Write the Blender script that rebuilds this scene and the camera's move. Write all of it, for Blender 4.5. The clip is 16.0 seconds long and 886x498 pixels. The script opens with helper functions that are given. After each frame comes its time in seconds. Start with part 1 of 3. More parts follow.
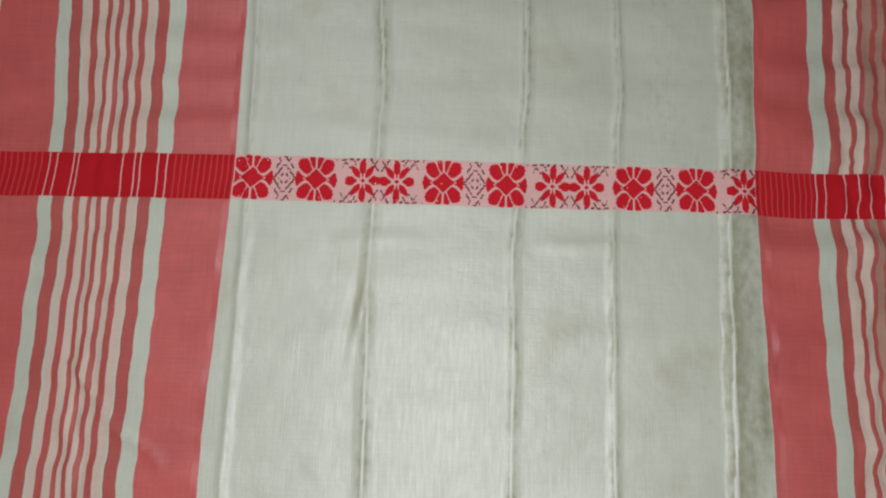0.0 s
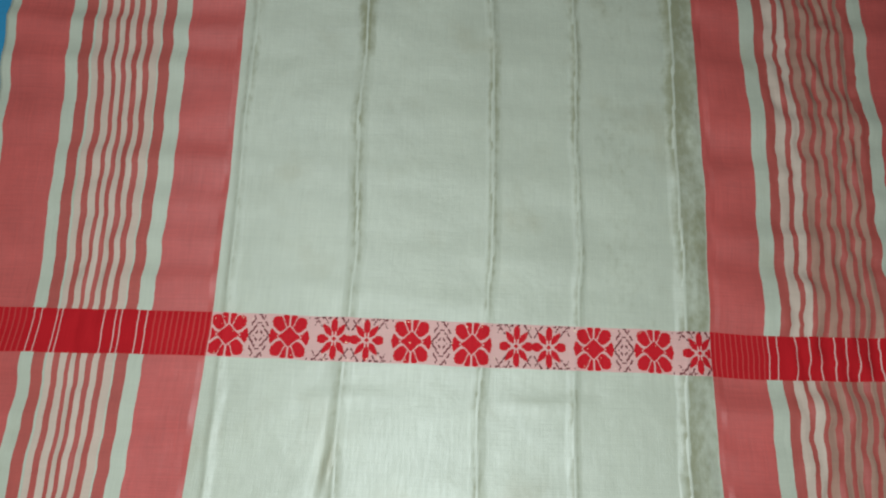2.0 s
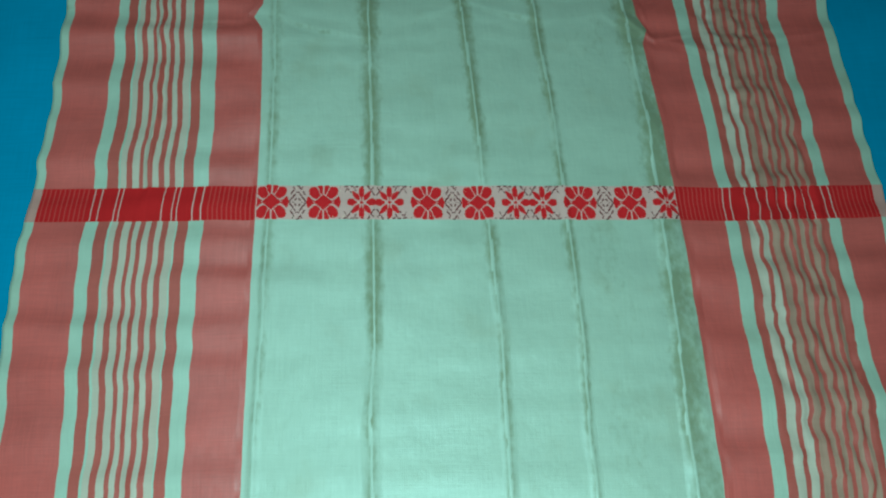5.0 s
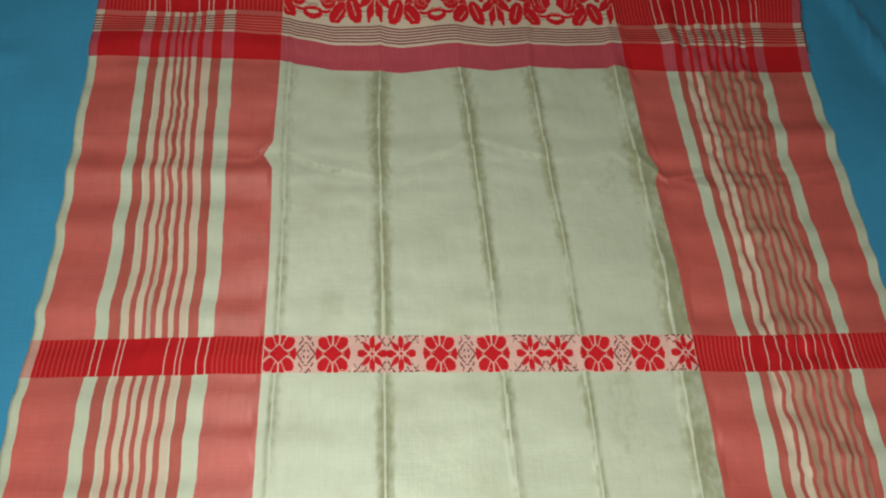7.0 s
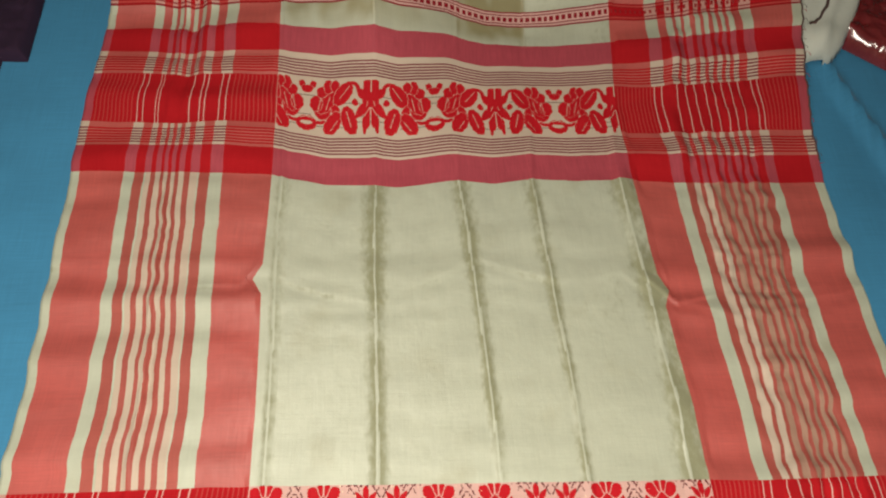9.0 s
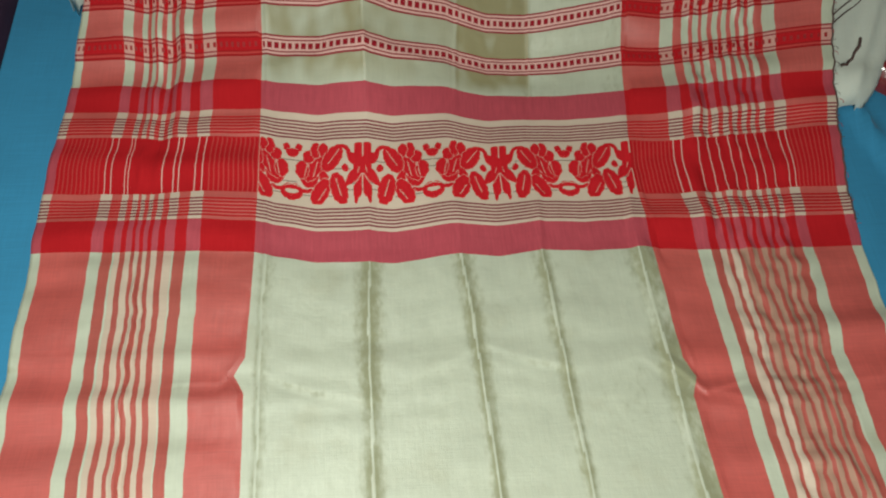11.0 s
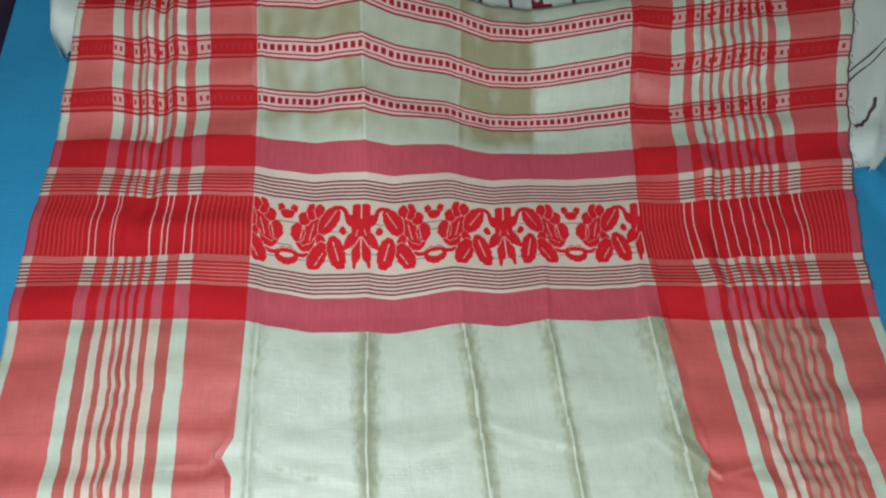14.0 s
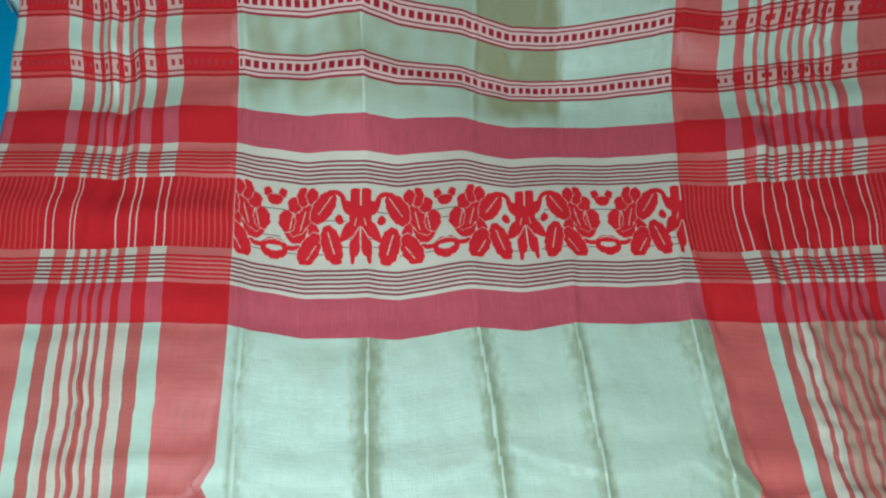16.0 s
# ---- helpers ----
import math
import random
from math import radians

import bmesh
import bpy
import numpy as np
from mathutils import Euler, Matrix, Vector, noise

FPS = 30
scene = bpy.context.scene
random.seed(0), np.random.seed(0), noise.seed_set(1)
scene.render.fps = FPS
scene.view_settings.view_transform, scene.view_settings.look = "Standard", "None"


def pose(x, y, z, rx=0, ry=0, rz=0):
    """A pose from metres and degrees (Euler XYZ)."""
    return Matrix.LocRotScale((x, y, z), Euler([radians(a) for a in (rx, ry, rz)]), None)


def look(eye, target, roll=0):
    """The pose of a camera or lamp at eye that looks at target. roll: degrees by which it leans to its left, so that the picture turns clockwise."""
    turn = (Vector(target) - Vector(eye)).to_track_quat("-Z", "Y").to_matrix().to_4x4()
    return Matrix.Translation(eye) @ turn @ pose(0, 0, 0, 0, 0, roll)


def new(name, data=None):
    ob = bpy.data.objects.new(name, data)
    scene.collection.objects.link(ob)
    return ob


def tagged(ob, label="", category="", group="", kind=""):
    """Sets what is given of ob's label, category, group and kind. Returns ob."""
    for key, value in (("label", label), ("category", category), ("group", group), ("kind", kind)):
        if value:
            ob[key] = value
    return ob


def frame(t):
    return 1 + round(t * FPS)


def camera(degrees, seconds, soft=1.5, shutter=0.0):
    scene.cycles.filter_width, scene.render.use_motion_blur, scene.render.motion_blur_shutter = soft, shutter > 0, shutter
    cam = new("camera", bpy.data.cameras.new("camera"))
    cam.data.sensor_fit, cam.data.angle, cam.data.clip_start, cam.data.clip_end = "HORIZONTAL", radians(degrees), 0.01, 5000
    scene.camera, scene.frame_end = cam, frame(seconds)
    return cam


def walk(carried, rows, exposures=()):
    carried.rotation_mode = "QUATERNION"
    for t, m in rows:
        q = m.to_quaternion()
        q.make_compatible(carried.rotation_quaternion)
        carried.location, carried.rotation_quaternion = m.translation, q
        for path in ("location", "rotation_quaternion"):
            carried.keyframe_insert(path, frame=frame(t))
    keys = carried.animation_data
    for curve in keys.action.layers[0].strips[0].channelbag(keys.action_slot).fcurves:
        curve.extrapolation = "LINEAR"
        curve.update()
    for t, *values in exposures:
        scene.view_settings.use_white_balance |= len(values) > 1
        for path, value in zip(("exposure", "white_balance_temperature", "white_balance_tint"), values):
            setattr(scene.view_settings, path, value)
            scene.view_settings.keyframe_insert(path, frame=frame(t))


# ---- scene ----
cam = camera(68.8, 16.0, soft=2.1)
PATH = [
    (0, (-0.008, -0.032, 0.682), (0.019, 0.239, -1.3), 5.6),
    (0.5, (-0.005, -0.016, 0.69), (0.023, 0.315, -1.283), 4.9),
    (1, (0.003, 0.021, 0.704), (0.026, 0.388, -1.262), 4.1),
    (1.5, (0.027, 0.033, 0.709), (0.039, 0.447, -1.248), 3.0),
    (2, (0.022, 0.066, 0.732), (0.06, 0.528, -1.214), 5.3),
    (2.5, (0.001, 0.132, 0.745), (0.071, 0.562, -1.207), 8.4),
    (3, (0.002, 0.185, 0.757), (0.086, 0.645, -1.188), 8.4),
    (3.5, (0.005, 0.227, 0.768), (0.097, 0.721, -1.168), 8.2),
    (4, (-0.006, 0.26, 0.773), (0.113, 0.819, -1.143), 10.2),
    (4.5, (-0.022, 0.301, 0.788), (0.083, 0.88, -1.124), 8.3),
    (5, (-0.019, 0.355, 0.802), (0.097, 0.964, -1.1), 8.5),
    (7.5, (-0.046, 0.51, 0.833), (0.104, 1.306, -0.996), 8.7),
    (8, (-0.045, 0.528, 0.842), (0.1, 1.375, -0.964), 7.8),
    (8.5, (-0.042, 0.564, 0.841), (0.102, 1.416, -0.963), 7.3),
    (9, (-0.039, 0.63, 0.828), (0.12, 1.465, -0.982), 8.7),
    (11.5, (-0.032, 0.791, 0.793), (0.131, 1.613, -1.023), 8.0),
    (12, (-0.036, 0.814, 0.803), (0.131, 1.656, -1.004), 8.6),
    (12.5, (-0.032, 0.835, 0.803), (0.143, 1.678, -1.003), 8.7),
    (13, (-0.034, 0.851, 0.798), (0.158, 1.703, -1.001), 9.7),
    (13.5, (-0.037, 0.854, 0.792), (0.154, 1.705, -1.007), 9.9),
    (14, (-0.039, 0.856, 0.788), (0.148, 1.707, -1.012), 9.9),
    (14.5, (-0.039, 0.869, 0.774), (0.141, 1.697, -1.037), 9.8),
    (15, (-0.038, 0.886, 0.752), (0.151, 1.694, -1.068), 10.6),
    (15.5, (-0.037, 0.912, 0.726), (0.146, 1.692, -1.106), 10.6),
    (16, (-0.038, 0.942, 0.7), (0.137, 1.67, -1.154), 11.1),
]
EXPOSURES = [
    (0, -0.96, 6080, 11),
    (1, -0.87, 6040, 8),
    (2, -0.76, 5780, -2),
    (3, -0.65, 5350, -9),
    (3.5, -0.61, 5080, -19),
    (4, -0.57, 4700, -31),
    (4.5, -0.48, 4280, -51),
    (5, -0.43, 4360, -49),
    (7.3, 0.01, 7050, -3),
    (8, 0.22, 7400, -1),
    (9, 0.37, 7517, 5),
    (11.5, 0.56, 6370, -10),
    (12, 0.58, 6280, -13),
    (12.5, 0.60, 6150, -5),
    (13.5, 0.65, 5780, -3),
    (15, 0.70, 5190, -11),
    (16, 0.72, 4900, -21),
]
walk(cam, [(t, look(eye, target, roll)) for t, eye, target, roll in PATH], EXPOSURES)

# ---------------------------------------------------------------- light
world = bpy.data.worlds.new("world")
scene.world = world
world.use_nodes = True
world.node_tree.nodes["Background"].inputs["Color"].default_value = (0.75, 0.85, 1.0, 1)
world.node_tree.nodes["Background"].inputs["Strength"].default_value = 0.05


def area(name, eye, target, sx, sy, watts, colour):
    d = bpy.data.lights.new(name, "AREA")
    d.shape, d.size, d.size_y, d.energy, d.color = "RECTANGLE", sx, sy, watts, colour
    ob = new(name, d)
    ob.matrix_world = look(eye, target)
    return ob


# two unseen area lights, added and placed to fit the brightness across the cloth
area("added_light", (0.0, -0.30, 1.17), (0.0, -0.30, 0.0), 0.25, 0.9, 21.2, (1.0, 0.98, 0.96))
area("added_light", (-0.32, 0.70, 1.18), (-0.32, 0.70, 0.0), 0.25, 0.9, 5.4, (1.0, 0.98, 0.96))


# ---------------------------------------------------------------- materials
def mat(name, colour, rough=0.7, vary=0.12, weave=0.0, sheen=0.0, metal=0.0, bump=0.15, blotch=9.0, coat=0.0, flecks=0.0, spec=0.5, wear_shade=None, crinkle=0.0, stain_and_shade=None):
    """A surface with stains at one scale, grain at another; weave: threads of that pitch along and across the cloth's own map."""
    m = bpy.data.materials.new(name)
    m.use_nodes = True
    nt = m.node_tree
    N, L = nt.nodes, nt.links
    b = N["Principled BSDF"]
    b.inputs["Roughness"].default_value = rough
    b.inputs["Metallic"].default_value = metal
    b.inputs["Coat Weight"].default_value = coat
    b.inputs["Coat Roughness"].default_value = 0.12
    b.inputs["Sheen Weight"].default_value = sheen
    b.inputs["Sheen Roughness"].default_value = 0.4
    co = N.new("ShaderNodeTexCoord")
    src = co.outputs["UV"] if weave else co.outputs["Object"]

    def noise_at(scale, detail=3.0, stretch=None):
        n = N.new("ShaderNodeTexNoise")
        n.inputs["Scale"].default_value = scale
        n.inputs["Detail"].default_value = detail
        if stretch:
            mp = N.new("ShaderNodeMapping")
            mp.inputs["Scale"].default_value = stretch
            L.new(src, mp.inputs["Vector"])
            L.new(mp.outputs["Vector"], n.inputs["Vector"])
        else:
            L.new(src, n.inputs["Vector"])
        return n.outputs["Fac"]

    def mathn(op, a, c):
        n = N.new("ShaderNodeMath")
        n.operation = op
        for k, val in enumerate((a, c)):
            if isinstance(val, (int, float)):
                n.inputs[k].default_value = val
            else:
                L.new(val, n.inputs[k])
        return n.outputs[0]

    big = noise_at(blotch, 4)
    streak = noise_at(1.0, 3, (330, 34, 1)) if flecks else None
    if weave:
        warp = noise_at(1.0, 2, (1.0 / weave, 14, 1))
        weft = noise_at(1.0, 2, (14, 1.0 / weave, 1))
        fine = mathn("ADD", warp, weft)
        fine = mathn("MULTIPLY", fine, 0.5)
        slub = noise_at(1.0, 2, (30, 500, 1))
        tone = mathn("ADD", mathn("MULTIPLY", big, 0.8), mathn("ADD", mathn("MULTIPLY", fine, 0.9), mathn("MULTIPLY", slub, 0.3)))
    else:
        fine = noise_at(220, 3)
        tone = mathn("ADD", big, fine)
    fac = mathn("ADD", mathn("MULTIPLY", mathn("SUBTRACT", tone, 1.0), 2.2 * vary), 1.0)
    if flecks:
        fac = mathn("ADD", fac, mathn("MULTIPLY", mathn("SUBTRACT", streak, 0.5), flecks))
        L.new(mathn("ADD", mathn("MULTIPLY", mathn("SUBTRACT", streak, 0.5), -0.25), rough), b.inputs["Roughness"])
    b.inputs["Specular IOR Level"].default_value = spec
    mix = N.new("ShaderNodeVectorMath")
    mix.operation = "SCALE"
    mix.inputs[0].default_value = colour
    L.new(fac, mix.inputs["Scale"])
    colour_out = mix.outputs[0]
    if stain_and_shade:
        # random stains, and the panels' painted shade and sheen, in one tint
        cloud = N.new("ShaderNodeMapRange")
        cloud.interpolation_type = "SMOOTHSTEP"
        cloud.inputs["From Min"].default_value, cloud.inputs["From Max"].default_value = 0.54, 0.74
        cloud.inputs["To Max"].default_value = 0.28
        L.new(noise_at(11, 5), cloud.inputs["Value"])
        toned = N.new("ShaderNodeAttribute")
        toned.attribute_name = "shade_spots"
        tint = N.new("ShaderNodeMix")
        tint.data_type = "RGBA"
        L.new(mathn("MAXIMUM", cloud.outputs[0], mathn("MULTIPLY", toned.outputs["Fac"], 0.85)), tint.inputs["Factor"])
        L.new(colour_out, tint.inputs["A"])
        tint.inputs["B"].default_value = (*stain_and_shade, 1)
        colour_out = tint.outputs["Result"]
    if wear_shade:
        # olive for worn folds, and for shade put into the colour
        at = N.new("ShaderNodeAttribute")
        at.attribute_name = "wear_shade"
        brush = noise_at(1.0, 3, (120, 75, 1))
        olive_mix = N.new("ShaderNodeMapRange")
        olive_mix.interpolation_type = "SMOOTHSTEP"
        olive_mix.inputs["From Min"].default_value, olive_mix.inputs["From Max"].default_value = 0.16, 0.90
        L.new(mathn("ADD", at.outputs["Fac"], mathn("MULTIPLY", mathn("SUBTRACT", brush, 0.5), 0.85)), olive_mix.inputs["Value"])
        mx = N.new("ShaderNodeMix")
        mx.data_type = "RGBA"
        L.new(olive_mix.outputs[0], mx.inputs["Factor"])
        L.new(colour_out, mx.inputs["A"])
        mx.inputs["B"].default_value = (*wear_shade, 1)
        colour_out = mx.outputs["Result"]
        L.new(mathn("MULTIPLY", mathn("SUBTRACT", 1.0, mathn("MULTIPLY", olive_mix.outputs[0], 0.85)), spec), b.inputs["Specular IOR Level"])
    L.new(colour_out, b.inputs["Base Color"])
    if bump:
        bp = N.new("ShaderNodeBump")
        bp.inputs["Strength"].default_value = bump
        bp.inputs["Distance"].default_value = 0.0006
        height = mathn("ADD", fine, mathn("MULTIPLY", noise_at(70, 3), crinkle)) if crinkle else fine
        L.new(height, bp.inputs["Height"])
        L.new(bp.outputs["Normal"], b.inputs["Normal"])
    return m


CREAM = mat("cream_silk", (0.560, 0.574, 0.455), 0.46, 0.13, 0.0011, 0.1, bump=0.6, blotch=14, flecks=0.12, spec=1.0, wear_shade=(0.33, 0.325, 0.21), crinkle=1.5, stain_and_shade=(0.33, 0.285, 0.15))
CORAL = mat("coral_cotton", (0.545, 0.100, 0.087), 0.50, 0.30, 0.0010, bump=0.3, blotch=13, flecks=0.16, spec=0.8, crinkle=2.5)
RIBRED = mat("rib_red_cotton", (0.53, 0.055, 0.052), 0.85, 0.12, 0.0010, bump=0.3, spec=0.2)
ROSE = mat("rose_cotton", (0.46, 0.070, 0.096), 0.65, 0.16, 0.0012, bump=0.3, blotch=12, flecks=0.4, spec=0.2, crinkle=2.5)
RED = mat("red_cotton", (0.48, 0.010, 0.017), 0.85, 0.12, 0.0010, bump=0.3, blotch=12, flecks=0.15, spec=0.15, crinkle=2.5)
# cream stripes where crumpled: their dim, shaded look is put into the colour
TAN = mat("tan_crumpled_weave", (0.44, 0.25, 0.185), 0.75, 0.2, 0.0010, bump=0.4, flecks=0.3, spec=0.3)
# browner red for the narrow border stripes
RUST = mat("rust_brown_weave", (0.45, 0.092, 0.074), 0.6, 0.25, 0.0010, bump=0.4, flecks=0.2, spec=0.5)
LINE = mat("dark_rose_thread", (0.22, 0.036, 0.048), 0.75, 0.12, 0.0010, bump=0.3)
BLUSH = mat("blush_weave", (0.63, 0.49, 0.395), 0.6, 0.14, 0.0012, 0.1, bump=0.35, spec=0.4)
PALE = mat("pale_pink_weave", (0.72, 0.42, 0.38), 0.65, 0.14, 0.0012, 0.15, bump=0.35)
BROCADE = mat("red_brocade", (0.57, 0.010, 0.020), 0.8, 0.14, 0.0009, bump=0.4, flecks=0.2, spec=0.2)
MAROON = mat("maroon_thread", (0.16, 0.02, 0.025), 0.7, 0.12, 0.0010)
GOLD = mat("dark_red_thread", (0.33, 0.008, 0.012), 0.6, 0.2, bump=0.0)
DOTRED = mat("deep_red_brocade", (0.31, 0.010, 0.022), 0.8, 0.2, 0.0009, bump=0.4, flecks=0.2, spec=0.2)
DARKRED = mat("dark_red_cotton", (0.36, 0.010, 0.014), 0.85, 0.14, 0.0010, bump=0.3, spec=0.15)
SALMON = mat("salmon_weave", (0.60, 0.30, 0.26), 0.7, 0.16, 0.0012, 0.1, bump=0.35)
DEEP = mat("deep_rose_thread", (0.28, 0.024, 0.034), 0.75, 0.14, 0.0010, bump=0.3)
BLUE = mat("blue_cotton_sheet", (0.048, 0.265, 0.485), 0.85, 0.24, 0.0016, 0.1, bump=0.3, blotch=6)
WHITE = mat("white_cotton", (0.66, 0.67, 0.60), 0.8, 0.10, 0.0014, 0.1, bump=0.3, blotch=10)
PRINT = mat("maroon_print", (0.20, 0.012, 0.022), 0.85, 0.2, 0.0012, bump=0.3)
BROWN = mat("brown_thread", (0.10, 0.055, 0.05), 0.8, 0.15)
PURPLE = mat("dark_purple_cloth", (0.026, 0.008, 0.030), 0.9, 0.25, 0.0012, bump=0.3)
PLASTIC = mat("maroon_plastic", (0.20, 0.022, 0.025), 0.20, 0.3, bump=0.0, coat=1.0, blotch=16)
PAINT = mat("wall_paint", (0.42, 0.44, 0.42), 0.85, 0.05, bump=0.2, blotch=2)
CONCRETE = mat("floor_cement", (0.30, 0.28, 0.25), 0.7, 0.15, bump=0.2, blotch=3)


# ---------------------------------------------------------------- helpers of this scene
def link(name, verts, faces, materials, parent=None, index=None, uv=None, smooth=True, label=""):
    me = bpy.data.meshes.new(name)
    me.from_pydata([tuple(p) for p in verts], [], faces)
    for m in materials:
        me.materials.append(m)
    if index is not None:
        me.polygons.foreach_set("material_index", np.asarray(index, dtype=np.int32))
    if smooth:
        me.polygons.foreach_set("use_smooth", np.ones(len(faces), dtype=bool))
    if uv is not None:
        layer = me.uv_layers.new(name="map")
        loops = np.empty(len(me.loops), dtype=np.int32)
        me.loops.foreach_get("vertex_index", loops)
        layer.data.foreach_set("uv", np.asarray(uv, dtype=np.float32)[loops].ravel())
    me.update()
    ob = new(name, me)
    if parent is not None:
        ob.parent = parent
    if label:
        ob["label"] = label
    return ob


def part(name, bm, material, parent, label=""):
    me = bpy.data.meshes.new(name)
    bm.to_mesh(me)
    bm.free()
    me.materials.append(material)
    ob = new(name, me)
    if parent is not None:
        ob.parent = parent
    if label:
        ob["label"] = label
    return ob


def box(x0, x1, y0, y1, z0, z1, bevel=0.0):
    bm = bmesh.new()
    bmesh.ops.create_cube(bm, size=1)
    for v in bm.verts:
        v.co = Vector(((x0 + x1) / 2 + v.co.x * (x1 - x0), (y0 + y1) / 2 + v.co.y * (y1 - y0), (z0 + z1) / 2 + v.co.z * (z1 - z0)))
    if bevel:
        bmesh.ops.bevel(bm, geom=bm.edges[:], offset=bevel, segments=3, affect="EDGES")
    return bm


def nz(x, y, seed=0.0):
    """Smooth noise, about -1 to 1, for arrays."""
    out = np.empty(np.shape(x))
    flat = out.ravel()
    for k, (a, b) in enumerate(zip(np.ravel(x), np.ravel(y))):
        flat[k] = noise.noise((a, b, seed))
    return flat.reshape(np.shape(x))


def sstep(a, b, x):
    t = np.clip((x - a) / (b - a), 0, 1)
    return t * t * (3 - 2 * t)


# ---------------------------------------------------------------- the saree's plan: u across, v along, in metres
# the lines that run along the cloth, and where they lie at several distances along it
LANES = [-0.515, -0.436, -0.403, -0.371, -0.343, -0.302, -0.285, -0.217, 0.352, 0.415, 0.446, 0.483, 0.563, 0.650]
LAY_V = np.array([-0.60, -0.13, 0.14, 0.33, 0.57, 0.80, 0.98, 1.13, 1.26, 1.41, 1.60])
LAY_LEFT = np.array([
    [-0.550, -0.464, -0.435, -0.404, -0.381, -0.342, -0.324, -0.259],
    [-0.526, -0.441, -0.413, -0.382, -0.361, -0.323, -0.306, -0.243],
    [-0.504, -0.421, -0.394, -0.367, -0.343, -0.306, -0.290, -0.222],
    [-0.498, -0.420, -0.394, -0.361, -0.336, -0.299, -0.281, -0.215],
    [-0.507, -0.429, -0.399, -0.367, -0.340, -0.300, -0.281, -0.214],
    [-0.492, -0.419, -0.388, -0.357, -0.329, -0.292, -0.272, -0.210],
    [-0.492, -0.417, -0.390, -0.359, -0.337, -0.298, -0.278, -0.214],
    [-0.493, -0.419, -0.391, -0.363, -0.342, -0.299, -0.281, -0.210],
    [-0.492, -0.417, -0.389, -0.365, -0.341, -0.297, -0.280, -0.208],
    [-0.481, -0.408, -0.381, -0.358, -0.332, -0.291, -0.272, -0.205],
    [-0.439, -0.395, -0.368, -0.344, -0.319, -0.281, -0.263, -0.199],
])
LAY_RIGHT = np.array([
    [0.332, 0.391, 0.421, 0.460, 0.536, 0.625],
    [0.338, 0.400, 0.429, 0.465, 0.542, 0.631],
    [0.337, 0.399, 0.429, 0.468, 0.547, 0.636],
    [0.347, 0.408, 0.437, 0.480, 0.551, 0.640],
    [0.350, 0.410, 0.441, 0.482, 0.553, 0.644],
    [0.345, 0.408, 0.437, 0.477, 0.547, 0.637],
    [0.333, 0.395, 0.425, 0.466, 0.536, 0.631],
    [0.326, 0.389, 0.420, 0.459, 0.541, 0.628],
    [0.319, 0.380, 0.416, 0.458, 0.542, 0.630],
    [0.329, 0.387, 0.420, 0.459, 0.542, 0.637],
    [0.333, 0.390, 0.421, 0.457, 0.534, 0.646],
])
LAY_X = np.concatenate([LAY_LEFT, LAY_RIGHT], 1)
V0, V1 = -0.55, 1.620
A0, A1, B0, B1 = 0.114, 0.163, 0.658, 0.706           # the two flowered bands
C = [1.134, 1.178, 1.219, 1.303, 1.345, 1.387]         # rose, lines, roses in bloom, lines, rose
DOTS = [1.426, 1.496, 1.563]                    # the dotted bands, 30 mm each


def lay_x(u, v):
    v = np.asarray(v, float)
    u = np.asarray(u, float)
    cols = np.stack([np.interp(v, LAY_V, LAY_X[:, k]) for k in range(len(LANES))], -1)
    k = np.clip(np.searchsorted(LANES, u) - 1, 0, len(LANES) - 2)
    ku = np.array(LANES)
    f = (u - ku[k]) / (ku[k + 1] - ku[k])
    a = np.take_along_axis(cols, k[..., None], -1)[..., 0]
    b = np.take_along_axis(cols, (k + 1)[..., None], -1)[..., 0]
    return a + (b - a) * f


# the height of the lifted end: a ramp over the folded cloth, and folds that fade in towards it
RY = np.linspace(1.0, 2.2, 241)
RS = np.interp(RY, [1.0, 1.39, 1.46, 1.54, 1.58, 1.65, 2.2], [0, 0, 0.62, 0.55, 0.0, -0.28, -0.2])
RB = np.cumsum(RS) * (RY[1] - RY[0])
FX = [-0.60, -0.50, -0.43, -0.365, -0.285, -0.205, -0.134, -0.058, 0.0, 0.075, 0.123, 0.185, 0.25, 0.335, 0.40, 0.476, 0.55, 0.635, 0.7]
FZ = [0.004, 0.006, 0.009, 0.011, 0.030, 0.046, 0.070, 0.100, 0.072, 0.034, 0.020, 0.006, 0.014, 0.024, 0.034, 0.045, 0.052, 0.072, 0.07]


LOW_X = np.linspace(-0.9, 1.2, 1051)
LOW_K = np.exp(-(np.arange(-12, 13) / 1.8) ** 2)
LOW_Z = np.convolve(np.interp(LOW_X, FX, FZ), LOW_K / LOW_K.sum(), "same")


def lifted(x, y):
    fade = np.interp(y, [1.13, 1.21, 1.30, 1.35, 1.40, 1.50], [0, 0.20, 0.45, 0.72, 1.0, 1.05])
    low = np.interp(x, LOW_X, LOW_Z)
    side = 0.004 * np.exp(-((x - 0.60) / 0.06) ** 2) * np.exp(-((y - 1.27) / 0.06) ** 2)
    return np.interp(y, RY, RB) + low * fade + side


# how far each point has been carried up the ramp
TU = np.linspace(-0.56, 0.70, 253)
TV = np.arange(1.10, 1.80, 0.003)


